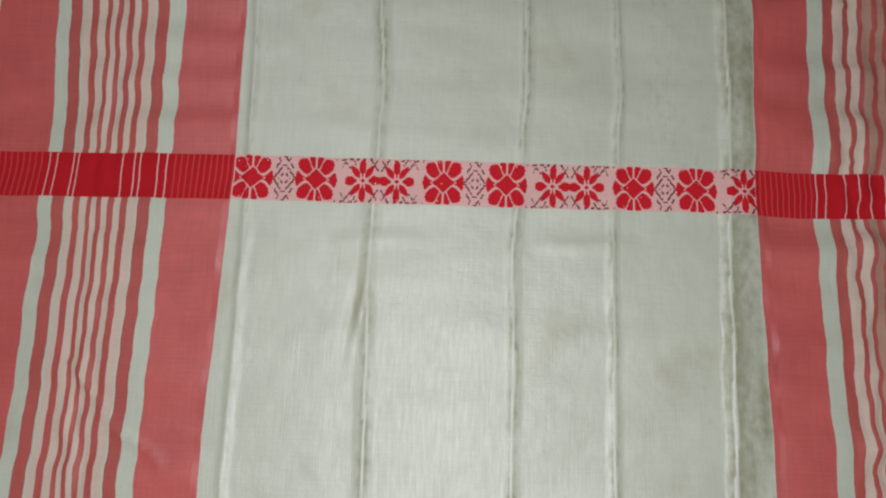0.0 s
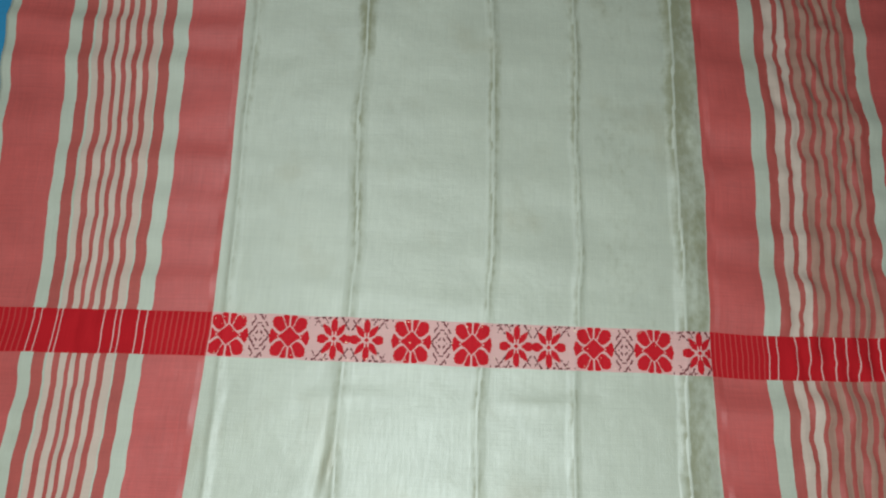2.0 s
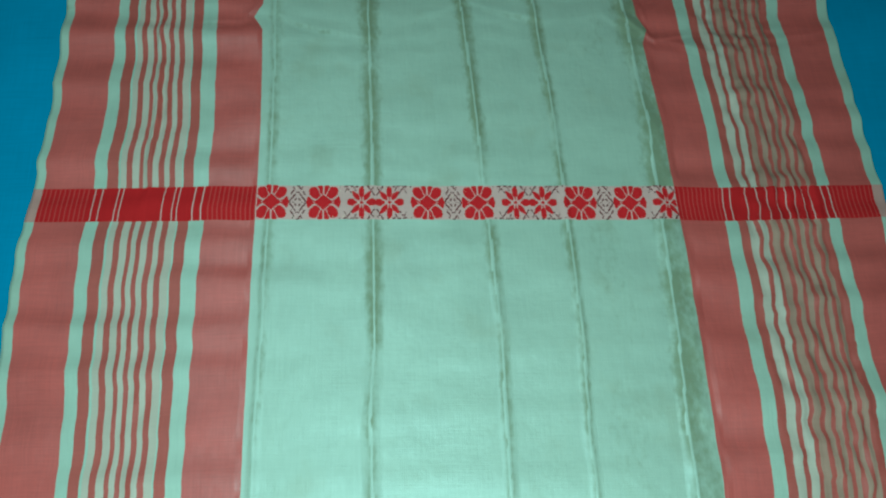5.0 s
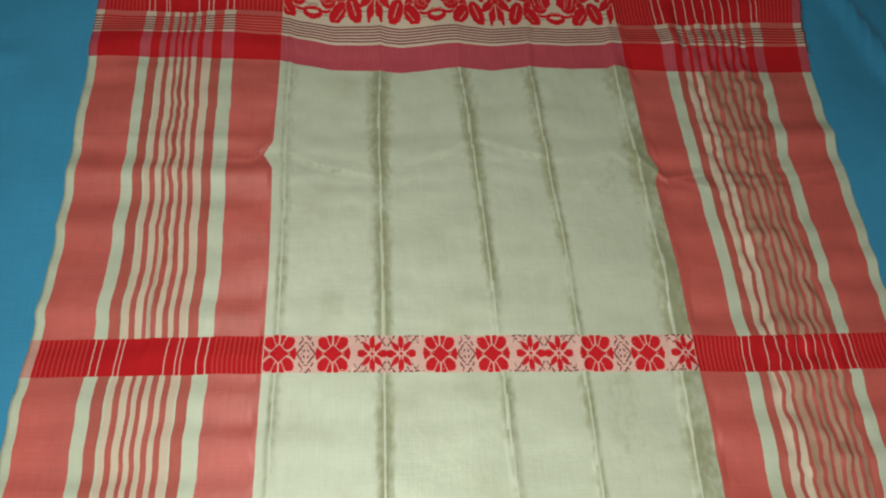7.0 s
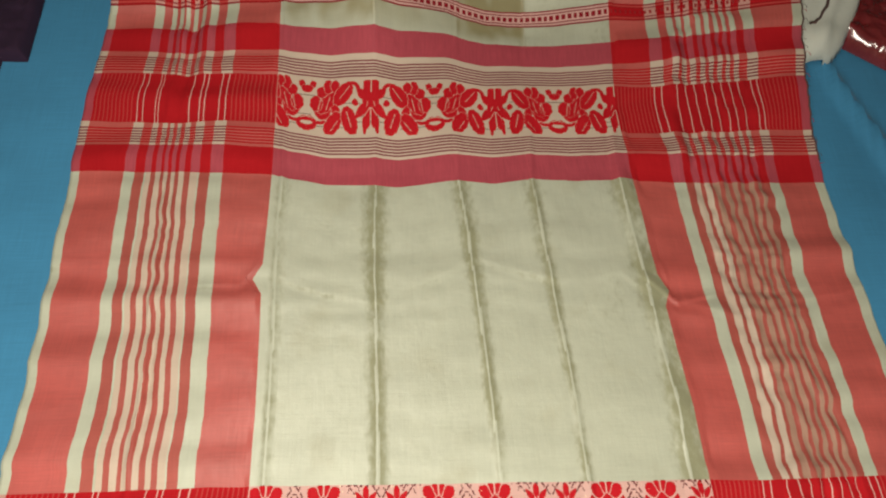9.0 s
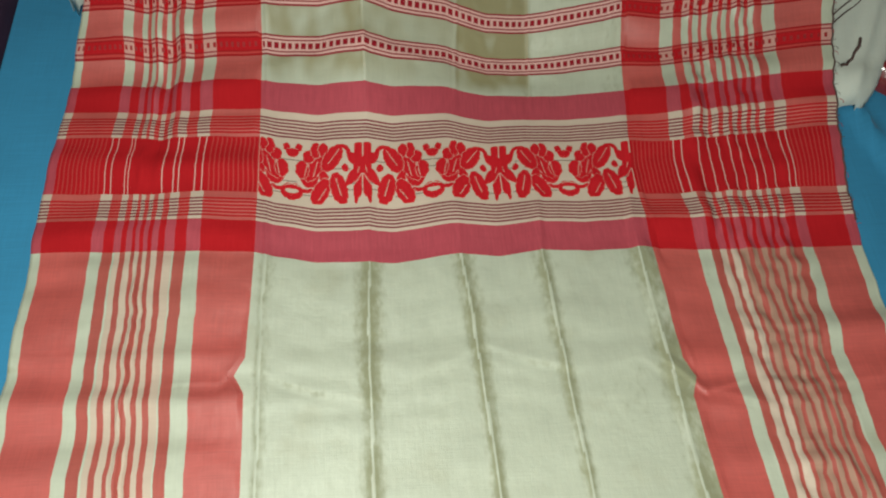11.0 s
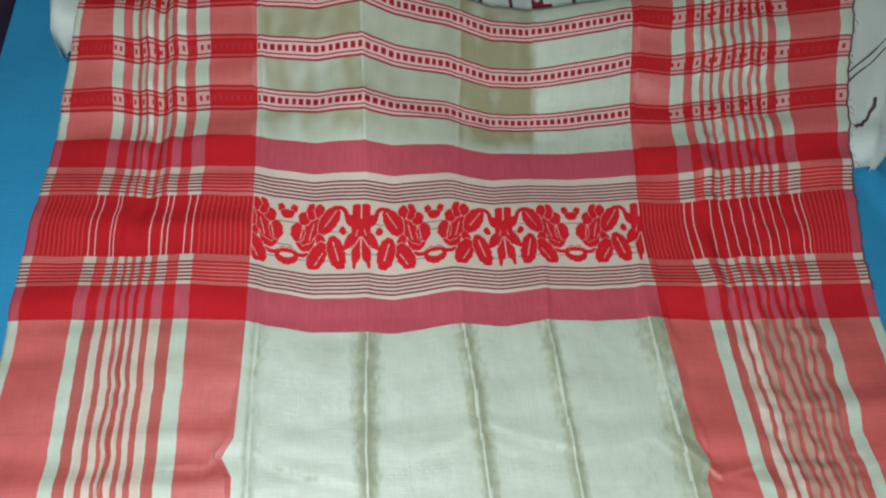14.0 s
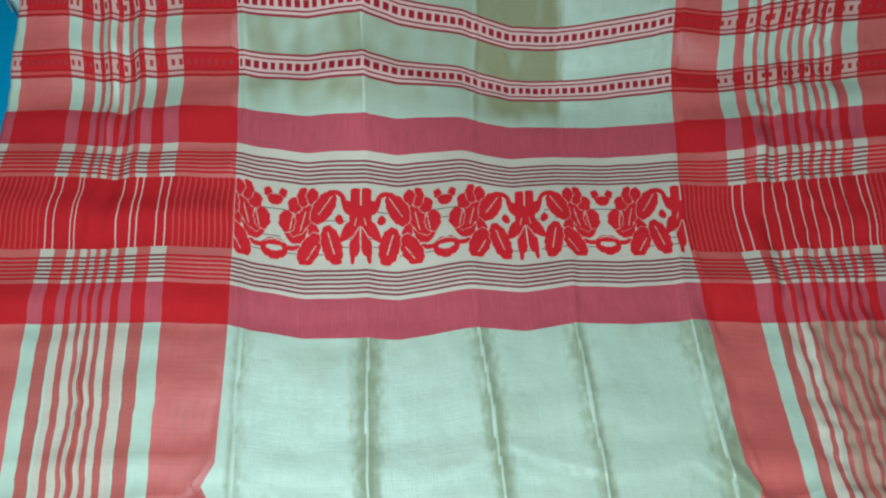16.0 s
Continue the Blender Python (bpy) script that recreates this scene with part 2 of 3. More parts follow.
def skew(u, far=1.0):
    """How far the weft runs off the straight: a gentle slope, and scallops between the folds near the far end."""
    plain = np.interp(u, [-0.52, -0.217, 0.352, 0.42, 0.65], [0.004, 0.0, -0.0175, -0.021, -0.023])
    wavy = np.interp(u, [-0.52, -0.285, -0.217, -0.19, -0.13, -0.06, -0.02, 0.065, 0.13, 0.19, 0.26, 0.352, 0.415, 0.65],
                     [0.009, 0.005, -0.001, -0.008, -0.020, -0.021, -0.025, -0.013, -0.020, -0.013, -0.017, -0.015, -0.021, -0.025])
    return plain + (wavy - plain) * far


SMOOTH_U = np.linspace(-0.70, 0.84, 771)
SMOOTH_K = np.exp(-(np.arange(-12, 13) / 2.6) ** 2)
SMOOTH_SKEW = [np.convolve(skew(SMOOTH_U, far), SMOOTH_K / SMOOTH_K.sum(), "same") for far in (0.0, 1.0)]


def drift(u, far=1.0):
    """The same with the corners eased."""
    a, b = (np.interp(u, SMOOTH_U, k) for k in SMOOTH_SKEW)
    return a + (b - a) * far


def carry():
    table = np.empty((len(TU), len(TV)))
    pull = np.interp(TU, [-0.217, -0.06, 0.0, 0.07, 0.12, 0.185, 0.26, 0.352, 0.42], [0, 0.02, -0.03, -0.07, -0.07, -0.08, -0.01, 0.05, 0.0])
    y = TV[0] + drift(TU)
    for j, v in enumerate(TV):
        table[:, j] = y
        x = lay_x(TU, np.full_like(TU, v))
        slope = (lifted(x, y + 0.002) - lifted(x, y - 0.002)) / 0.004
        y = y + 0.003 / np.sqrt(1 + slope ** 2) + 0.003 * (0.05 * sstep(-0.36, -0.44, TU) * (1.22 < v < 1.36) + 0.090 * sstep(0.34, 0.62, TU) * (1.13 < v < 1.31) + pull * (1.38 < v < 1.50))
    return table


TABLE = carry()


def lay_y(u, v):
    fu = np.clip((u - TU[0]) / (TU[1] - TU[0]), 0, len(TU) - 1.001)
    fv = np.clip((v - TV[0]) / 0.003, 0, len(TV) - 1.001)
    i, j = fu.astype(int), fv.astype(int)
    a, b = fu - i, fv - j
    up = (TABLE[i, j] * (1 - a) + TABLE[i + 1, j] * a) * (1 - b) + (TABLE[i, j + 1] * (1 - a) + TABLE[i + 1, j + 1] * a) * b
    return np.where(v < TV[0], v + drift(u, sstep(0.85, 1.10, v)), up)


# press folds along the cloth: where they run, then height and breadth
FOLD_V = [-0.60, -0.18, -0.03, 0.07, 0.24, 0.40, 0.50, 0.81, 1.05, 1.14, 1.32, 1.50, 2.0]
FOLD_X = [
    [-0.232, -0.222, -0.214, -0.209, -0.204, -0.203, -0.199, -0.194, -0.197, -0.195, -0.199, -0.196, -0.19],
    [-0.088, -0.081, -0.078, -0.076, -0.063, -0.067, -0.060, -0.060, -0.063, -0.060, -0.057, -0.059, -0.06],
    [0.060, 0.068, 0.074, 0.075, 0.093, 0.096, 0.098, 0.084, 0.070, 0.061, 0.067, 0.078, 0.08],
    [0.165, 0.174, 0.179, 0.180, 0.196, 0.195, 0.200, 0.193, 0.177, 0.172, 0.185, 0.190, 0.19],
    [0.290, 0.296, 0.300, 0.304, 0.313, 0.314, 0.320, 0.325, 0.310, 0.303, 0.310, 0.315, 0.315],
]
FOLD_H = [0.0024, 0.0030, 0.0024, 0.0024, 0.0056]
FOLD_W = [(0.006, 0.009), (0.011, 0.011), (0.008, 0.010), (0.009, 0.007), (0.010, 0.034)]
# a fold across the cloth, in zigzag
ZX = [-0.52, -0.42, -0.34, -0.25, -0.215, -0.17, -0.065, -0.04, 0.094, 0.20, 0.30, 0.34, 0.45, 0.65]
ZV = [0.992, 0.975, 0.962, 0.962, 0.985, 0.968, 0.943, 0.955, 1.010, 0.972, 0.985, 0.950, 0.925, 0.960]


def relief(u, v, x):
    """Creases, crinkles and the lie of the cloth, above its rest."""
    z = 0.0064 + 0.0016 * nz(u * 9, v * 13, 3.0) + 0.0007 * nz(u * 14, v * 46, 5.0)
    z = z + np.where(np.abs(u - 0.07) > 0.29, 0.0078, 0.0016) * nz(u * 3.2, v * 25, 26.0)
    for k in range(5):
        row = np.full_like(v, k * 7.3)
        amp = np.clip(0.85 + 0.7 * nz(row, v * 11, 1.0), 0.25, 1.5) * (1 - 0.8 * sstep(1.16, 1.26, v))
        d = x - np.interp(v, FOLD_V, FOLD_X[k]) - 0.0014 * nz(row, v * 22, 2.0)
        fray = 1 + 0.12 * nz(row + u * 60, v * 70, 22.0) + 0.25 * nz(row, v * 22, 23.0)
        w = np.where(d < 0, FOLD_W[k][0], FOLD_W[k][1]) * fray
        z = z + FOLD_H[k] * amp * np.clip(1 - np.abs(d) / w, 0, 1) + 0.0003 * amp * np.exp(-(d / 0.0016) ** 2) + 0.0016 * (k < 4) * np.clip(1 - np.abs(d) / 0.0045, 0, 1) * sstep(1.34, 1.40, v)
    d = v - np.interp(u, ZX, ZV) - 0.003 * nz(u * 30, v * 4, 4.0)
    amp = np.clip(0.45 + 0.9 * nz(u * 13, v * 9, 6.0), 0.08, 1.2)
    z = z + amp * (0.0013 * np.exp(-(d / np.where(d > 0, 0.012, 0.0045)) ** 2) - 0.0008 * np.exp(-((d + 0.012) / 0.006) ** 2))
    d = (v - 0.945) + 0.9 * (x - 0.345)
    z = z + 0.0022 * np.clip(1 - np.abs(d) / np.where(d > 0, 0.016, 0.006), 0, 1) * sstep(0.298, 0.318, x) * (1 - sstep(0.350, 0.362, x))
    d = v - 0.938 - 0.25 * (x - 0.35)
    z = z + 0.0016 * np.clip(1 - np.abs(d) / np.where(d > 0, 0.012, 0.006), 0, 1) * sstep(0.345, 0.355, x) * (1 - sstep(0.39, 0.44, x))
    d = v - 0.076 - 0.008 * nz(u * 12, np.zeros_like(u), 8.0)
    z = z + 0.0022 * np.clip(nz(u * 9, np.zeros_like(u), 9.0) + 0.2, 0, 1) * np.exp(-(d / 0.005) ** 2)
    d = v + 0.135 + 0.02 * nz(u * 6, np.zeros_like(u), 18.0)
    z = z + 0.0013 * np.clip(nz(u * 7, v * 0, 24.0) + 0.4, 0, 1) * np.exp(-(d / 0.005) ** 2)
    d = u + 0.068 - 0.10 * (v - 0.02)
    z = z + 0.0024 * np.exp(-(d / 0.003) ** 2) * np.exp(-((v - 0.004) / 0.024) ** 2) - 0.0015 * np.exp(-((d + 0.009) / 0.005) ** 2) * np.exp(-((v - 0.0) / 0.04) ** 2)
    run = np.interp(u, [-0.47, -0.36, -0.31, -0.25], [0.02, -0.07, -0.125, -0.16])
    z = z + 0.003 * np.exp(-((v - run) / 0.004) ** 2) * sstep(-0.40, -0.37, u) * (1 - sstep(-0.27, -0.25, u))
    right = sstep(0.425, 0.46, u) * (1 - sstep(0.545, 0.575, u))
    left = sstep(-0.40, -0.37, u) * (1 - sstep(-0.345, -0.32, u))
    z = z + right * (0.0046 * nz(u * 75, v * 30, 10.0) + 0.003 * nz(u * 45, v * 70, 11.0)) + left * 0.0030 * nz(u * 60, v * 34, 12.0)
    d = u + 0.364 - 0.005 * nz(u * 0, v * 30, 42.0)
    z = z + (0.0034 * np.clip(1 - np.abs(d) / 0.005, 0, 1) - 0.002 * np.exp(-((d - 0.008) / 0.005) ** 2)) * sstep(0.66, 0.78, v) * (1 - sstep(1.08, 1.14, v))
    hem = np.exp(-((u - 0.345) / 0.014) ** 2)
    z = z + 0.003 * hem * nz(u * 40, v * 24, 13.0)
    z = z + np.where(np.abs(u - 0.07) < 0.283, 0.00062, 0.0003) * nz(u * 52, v * 38, 35.0) * (0.5 + 0.4 * sstep(0.85, 1.08, v))
    z = z + np.where(np.abs(u - 0.07) > 0.29, 0.0050, 0.0012) * nz(u * 11 + v * 5, v * 16, 36.0) * sstep(0.9, 1.2, v)
    z = z + 0.0011 * (np.abs(u - 0.07) < 0.29) * nz(u * 42, v * 55, 45.0) * sstep(1.38, 1.42, v)
    d = u + 0.352 - 0.006 * nz(u * 0, v * 14, 48.0)
    z = z + (0.006 * np.exp(-((d + 0.022) / 0.014) ** 2) - 0.008 * np.exp(-(d / 0.010) ** 2) + 0.005 * np.exp(-((d - 0.020) / 0.012) ** 2)) * sstep(1.24, 1.38, v)
    d = u - 0.455 - 0.10 * (v - 1.2) - 0.005 * nz(u * 0, v * 14, 49.0)
    z = z + (0.004 * np.exp(-((d + 0.018) / 0.012) ** 2) - 0.005 * np.exp(-(d / 0.010) ** 2)) * sstep(1.12, 1.2, v) * (1 - sstep(1.36, 1.44, v))
    flat = 1 - np.where(np.abs(u - 0.07) > 0.29, 0.15, 0.40) * sstep(1.2, 1.4, v)
    return np.maximum(z * flat, 0.0015)


def place(u, v):
    u = np.asarray(u, float)
    v = np.asarray(v, float)
    edge = np.abs(u - 0.07) > 0.29
    wav = np.where(edge, 0.0016, 0.0006) * nz(u * 7, v * 26, 14.0) + np.where(edge, 0.0008, 0.0003) * nz(u * 9, v * 90, 15.0)
    right = sstep(0.43, 0.46, u) * (1 - sstep(0.56, 0.60, u))
    wav = wav + right * (1 - 0.65 * sstep(1.10, 1.15, v)) * (0.0022 * nz(u * 22, v * 45, 16.0) + 0.0012 * nz(u * 60, v * 110, 19.0))
    wav = wav + 0.0022 * np.exp(-((u + 0.362) / 0.016) ** 2) * nz(u * 20, v * 55, 43.0) * sstep(0.66, 0.78, v) * (1 - sstep(1.08, 1.14, v))
    wav = wav - 0.015 * np.exp(-((u + 0.222) / 0.011) ** 2) * np.clip(1 - np.abs(v - 0.970) / 0.022, 0, 1)
    wav = wav + 0.011 * np.exp(-((u - 0.350) / 0.012) ** 2) * np.clip(1 - np.abs(v - 0.955) / 0.024, 0, 1)
    x = lay_x(u, v) + wav
    y = lay_y(u, v) + 0.0011 * nz(u * 24, v * 6, 17.0)
    z = lifted(x, y) * (v > 1.08) + relief(u, v, x)
    return np.stack([x, y, z], -1)


# stripes of the warp: True where the threads are red
LEFT = [-0.515, -0.502, -0.436, -0.4186, -0.403, -0.3924, -0.3847, -0.3761, -0.371, -0.3642, -0.358, -0.3505, -0.343, -0.3358, -0.328, -0.3161, -0.302, -0.285, -0.217]
RIGHT = [0.352, 0.415, 0.4336, 0.446, 0.456, 0.4615, 0.470, 0.4748, 0.483, 0.490, 0.498, 0.5035, 0.511, 0.5175, 0.5245, 0.5305, 0.537, 0.543, 0.5505, 0.563, 0.579, 0.635, 0.650]


def warp_red(u):
    if u < -0.217:
        return sum(u > s for s in LEFT) % 2 == 0
    if u > 0.352:
        return sum(u > s for s in RIGHT) % 2 == 1
    return False


RIB = 0.0062


def bright_lines():
    """The pale lines in the red bands: one on each thin cream stripe, two on a broad one."""
    out = []
    for edges, first in ((LEFT, 2), (RIGHT, 1)):
        for a, b in zip(edges[first::2], edges[first + 1::2]):
            if a < -0.5 or b > 0.636 or -0.39 < a < -0.345:
                continue
            spots = (0.5,) if b - a < 0.0104 else (0.22, 0.78)
            out += [a + (b - a) * f for f in spots]
    return out


BRIGHT = bright_lines()


def columns():
    us = set(LEFT) | set(RIGHT)
    for a, b in ((-0.515, -0.217), (0.352, 0.650)):
        n = int((b - a) / RIB)
        for k in range(n):
            us |= {round(a + (k + 0.74) * (b - a) / n, 5), round(a + (k + 1) * (b - a) / n, 5)}
    for c in BRIGHT:
        us = {u for u in us if abs(u - c) > 0.0016 or u in LEFT or u in RIGHT} | {round(c - 0.0007, 5), round(c + 0.0007, 5)}
    us |= {round(u, 5) for u in np.arange(-0.217, 0.352, 0.0021)}
    us = sorted(us)
    keep = [us[0]]
    fixed = set(LEFT) | set(RIGHT)
    for u in us[1:]:
        if u - keep[-1] > 0.0007:
            keep.append(u)
        elif u in fixed:
            keep[-1] = u
    return np.array(keep)


def rows():
    vs = {round(v, 5) for v in np.arange(V0, V1, 0.006)} | {round(v, 5) for v in np.arange(0.915, 1.025, 0.0022)}
    marks = [A0, A1, B0, B1, *C]
    for a, b in ((C[1], C[2]), (C[3], C[4])):
        for k in range(6):
            marks += [a + 0.0046 + 0.0049 * k, a + 0.0072 + 0.0049 * k]
    for d in DOTS:
        marks += [d, d + 0.003, d + 0.006, d + 0.008, d + 0.0225, d + 0.0245, d + 0.0275, d + 0.030]
    marks = sorted(round(m, 5) for m in marks)
    vs = sorted(v for v in vs if min(abs(v - m) for m in marks) > 0.0009) + marks
    return np.array(sorted(vs))


def cloth_colour(u, v, rib):
    """Which weave shows at u, v: 0 cream, 1 coral, 2 rose, 3 red, 4 line, 5 pale pink."""
    red = warp_red(u)
    border = u < -0.217 or u > 0.352
    for a, b in ((A0, A1), (B0, B1), (C[2], C[3])):
        if a < v < b:
            if not border:
                return 7 if a == C[2] else 5
            if u < -0.502 or u > 0.635:
                return 2 if a == C[2] else 9
            if any(abs(u - c) < 0.0007 for c in BRIGHT):
                return 5
            return 6 if rib and red and not -0.4186 < u < -0.302 and not 0.4336 < u < 0.563 else 3
    if C[0] < v < C[1] or C[4] < v < C[5]:
        return 3 if red else 2
    for a, b in ((C[1], C[2]), (C[3], C[4])):
        if a < v < b:
            k = (v - a - 0.0046) / 0.0049
            if 0 <= k < 6 and (k % 1) * 0.0049 < 0.0026:
                return 3 if red else 4
            return 1 if red else 7
    for d in DOTS:
        if d < v < d + 0.030:
            w = v - d
            if w < 0.003 or w > 0.0275 or 0.006 < w < 0.008 or 0.0225 < w < 0.0245:
                return 11 if red else 10
            if 0.008 < w < 0.0225:
                return 3 if red else 9 if border else 5
            return 6 if red else 9 if border else 5
    # crumpled right stripes: tan paints in the dimness of the creams
    if 0.474 < u < 0.563 and v < C[0]:
        return 12 if red else 8
    if (-0.400 < u < -0.318 or 0.445 < u <= 0.474) and v < C[0] and not red:
        return 7
    if red and v < C[0] and (-0.4186 < u < -0.302 or 0.4336 < u <= 0.474):
        return 12
    return 1 if red else 0


def wear_and_shade(u, v, x):
    """How far the silk is worn and yellowed: along the press folds, and in patches of the last panel; painted shade at
    the sags and the hem too.
    """
    out = np.zeros_like(u)
    for k in range(5):
        row = np.full_like(v, k * 7.3)
        d = x - np.interp(v, FOLD_V, FOLD_X[k]) - 0.0014 * nz(row, v * 22, 2.0)
        reach = (FOLD_W[k][0] * (d < 0) + FOLD_W[k][1] * (d >= 0)) * (0.66 + 0.52 * sstep(0.3, 0.7, v) + 0.5 * sstep(0.85, 1.1, v) + 0.3 * (k == 4))
        some = np.clip(0.85 + 0.6 * nz(row, v * 12, 25.0 + k), 0.12, 1.0) * (0.75 + 0.25 * sstep(0.2, 0.5, v)) * (1 - 0.6 * sstep(1.34, 1.40, v)) * (0.7 if k == 0 else 1.0)
        out = np.maximum(out, some * (1.0 - 0.62 * np.abs(d) / reach) * (np.abs(d) > 0.0014))
    patch = 0.22 * sstep(0.205, 0.23, u) * (1 - sstep(0.29, 0.31, u)) * np.clip(0.6 + 1.2 * nz(u * 14, v * 9, 27.0), 0, 1.2)
    # shade where the cloth sags before the lifted folds, painted in olive
    for k in range(1, 5):
        d = x - np.interp(v, FOLD_V, FOLD_X[k]) - 0.006
        sag_shade = 0.34 * np.exp(-(d / 0.022) ** 2) * sstep(1.03, 1.13, v) * (v < C[0]) * np.clip(0.8 + nz(u * 20, v * 16, 41.0), 0, 1.3)
        patch = np.maximum(patch, sag_shade)
    # the shaded strip beside the hem, painted in the same olive
    hem = x - np.interp(v, FOLD_V, FOLD_X[4])
    patch = np.maximum(patch, 0.62 * sstep(0.0, 0.006, hem) * (u < 0.352) * np.clip(0.7 + 0.9 * nz(u * 30, v * 16, 44.0), 0.15, 1.1) * (1 - sstep(1.30, 1.38, v)))
    zig = np.abs(v - np.interp(u, ZX, ZV) + 0.006)
    out = np.maximum(np.maximum(out, patch), 0.52 * (1 - zig / 0.011) * np.clip(0.5 + 1.1 * nz(u * 16, v * 30, 28.0), 0, 1))
    return np.clip(out, 0, 1)


def panel_shade_spots(u, v, x):
    """The last panels' shade and sheen between the press folds, put into colour, plus golden and brown spots."""
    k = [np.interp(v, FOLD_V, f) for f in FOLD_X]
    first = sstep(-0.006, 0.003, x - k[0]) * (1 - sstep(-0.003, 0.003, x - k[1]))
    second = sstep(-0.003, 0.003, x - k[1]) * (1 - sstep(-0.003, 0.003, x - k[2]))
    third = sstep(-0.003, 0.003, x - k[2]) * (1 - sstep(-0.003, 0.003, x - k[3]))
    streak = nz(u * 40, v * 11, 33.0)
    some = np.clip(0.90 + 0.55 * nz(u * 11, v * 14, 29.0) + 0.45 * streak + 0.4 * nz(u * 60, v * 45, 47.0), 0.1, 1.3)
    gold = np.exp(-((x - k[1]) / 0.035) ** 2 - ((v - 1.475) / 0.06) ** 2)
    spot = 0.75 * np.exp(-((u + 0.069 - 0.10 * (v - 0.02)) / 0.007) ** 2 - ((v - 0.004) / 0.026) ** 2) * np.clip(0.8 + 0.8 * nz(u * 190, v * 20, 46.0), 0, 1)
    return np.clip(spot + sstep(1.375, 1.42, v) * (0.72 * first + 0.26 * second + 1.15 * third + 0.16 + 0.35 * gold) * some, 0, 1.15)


def make_saree():
    us, vs = columns(), rows()
    U, V = np.meshgrid(us, vs, indexing="ij")
    P = place(U, V).reshape(-1, 3)
    nv = len(vs)
    um, vm = (us[1:] + us[:-1]) / 2, (vs[1:] + vs[:-1]) / 2
    faces, index = [], []
    for i in range(len(us) - 1):
        a = -0.515 if um[i] < 0 else 0.352
        pitch = 0.298 / int(0.298 / RIB)
        rib = ((um[i] - a) / pitch) % 1 > 0.74
        for j in range(nv - 1):
            p = i * nv + j
            faces.append((p, p + nv, p + nv + 1, p + 1))
            index.append(cloth_colour(um[i], vm[j], rib))
    ob = link("saree", P, faces, [CREAM, CORAL, ROSE, RED, LINE, PALE, RIBRED, BLUSH, TAN, SALMON, DEEP, DARKRED, RUST], None, index, np.stack([U.ravel(), V.ravel()], -1))
    worn_shaded = ob.data.attributes.new("wear_shade", "FLOAT", "POINT")
    worn_shaded.data.foreach_set("value", wear_and_shade(U, V, lay_x(U, V)).ravel().astype(np.float32))
    # shade of the last panels, painted into the silk's colour, with its spots
    shade_spots = ob.data.attributes.new("shade_spots", "FLOAT", "POINT")
    shade_spots.data.foreach_set("value", panel_shade_spots(U, V, lay_x(U, V)).ravel().astype(np.float32))
    mod = ob.modifiers.new("thickness", "SOLIDIFY")
    mod.thickness, mod.offset = 0.0007, -1
    return tagged(ob, "cream handloom saree with red striped borders, spread over a blue sheet", "saree")


SAREE = make_saree()


# ---------------------------------------------------------------- woven flowers, thread by thread
def woven(name, cu, cv, su, sv, inside, cell, material, lift=0.0006, label="", clip=None):
    """A raised figure on the cloth: the cells of thread round (cu, cv) for which inside(a, b) holds, a and b in metres from the middle."""
    nu, nv = int(round(su / cell)), int(round(sv / cell))
    ga = (np.arange(nu) + 0.5 - nu / 2) * cell
    gb = (np.arange(nv) + 0.5 - nv / 2) * cell
    on = np.array([[inside(a, b) for b in gb] for a in ga])
    if clip:
        on &= ((ga + cu > clip[0]) & (ga + cu < clip[1]))[:, None]
    if not on.any():
        return None
    U, V = np.meshgrid((np.arange(nu + 1) - nu / 2) * cell + cu, (np.arange(nv + 1) - nv / 2) * cell + cv, indexing="ij")
    low = place(U, V)
    e = 0.001
    n = np.cross(place(U + e, V) - low, place(U, V + e) - low)
    n /= np.linalg.norm(n, axis=-1, keepdims=True)
    high = low + n * lift
    low = low - n * 0.0003
    used, verts, uv, faces = {}, [], [], []

    def vert(i, j, top):
        key = (i, j, top)
        if key not in used:
            used[key] = len(verts)
            verts.append((high if top else low)[i, j])
            uv.append((U[i, j], V[i, j]))
        return used[key]

    for i in range(nu):
        for j in range(nv):
            if not on[i, j]:
                continue
            faces.append((vert(i, j, 1), vert(i + 1, j, 1), vert(i + 1, j + 1, 1), vert(i, j + 1, 1)))
            for di, dj, p, q in ((-1, 0, (i, j + 1), (i, j)), (1, 0, (i + 1, j), (i + 1, j + 1)), (0, -1, (i, j), (i + 1, j)), (0, 1, (i + 1, j + 1), (i, j + 1))):
                a, b = i + di, j + dj
                if not (0 <= a < nu and 0 <= b < nv and on[a, b]):
                    faces.append((vert(*p, 1), vert(*p, 0), vert(*q, 0), vert(*q, 1)))
    return link(name, verts, faces, [material], SAREE, None, uv, smooth=False, label=label)


def oval(a, b, ca, cb, ra, rb, turn=0.0):
    c, s = math.cos(radians(turn)), math.sin(radians(turn))
    x, y = (a - ca) * c + (b - cb) * s, -(a - ca) * s + (b - cb) * c
    return (x / ra) ** 2 + (y / rb) ** 2 < 1


def leaf(a, b, ca, cb, length, width, turn):
    """A pointed petal from (ca, cb), growing towards turn."""
    c, s = math.cos(radians(turn)), math.sin(radians(turn))
    x, y = (a - ca) * c + (b - cb) * s, -(a - ca) * s + (b - cb) * c
    return 0 < x < length and abs(y) < width * math.sin(math.pi * (x / length) ** 0.8)


def near(a, b, p, q, w):
    px, py, qx, qy = *p, *q
    t = max(0, min(1, ((a - px) * (qx - px) + (b - py) * (qy - py)) / ((qx - px) ** 2 + (qy - py) ** 2)))
    return math.hypot(a - px - t * (qx - px), b - py - t * (qy - py)) < w


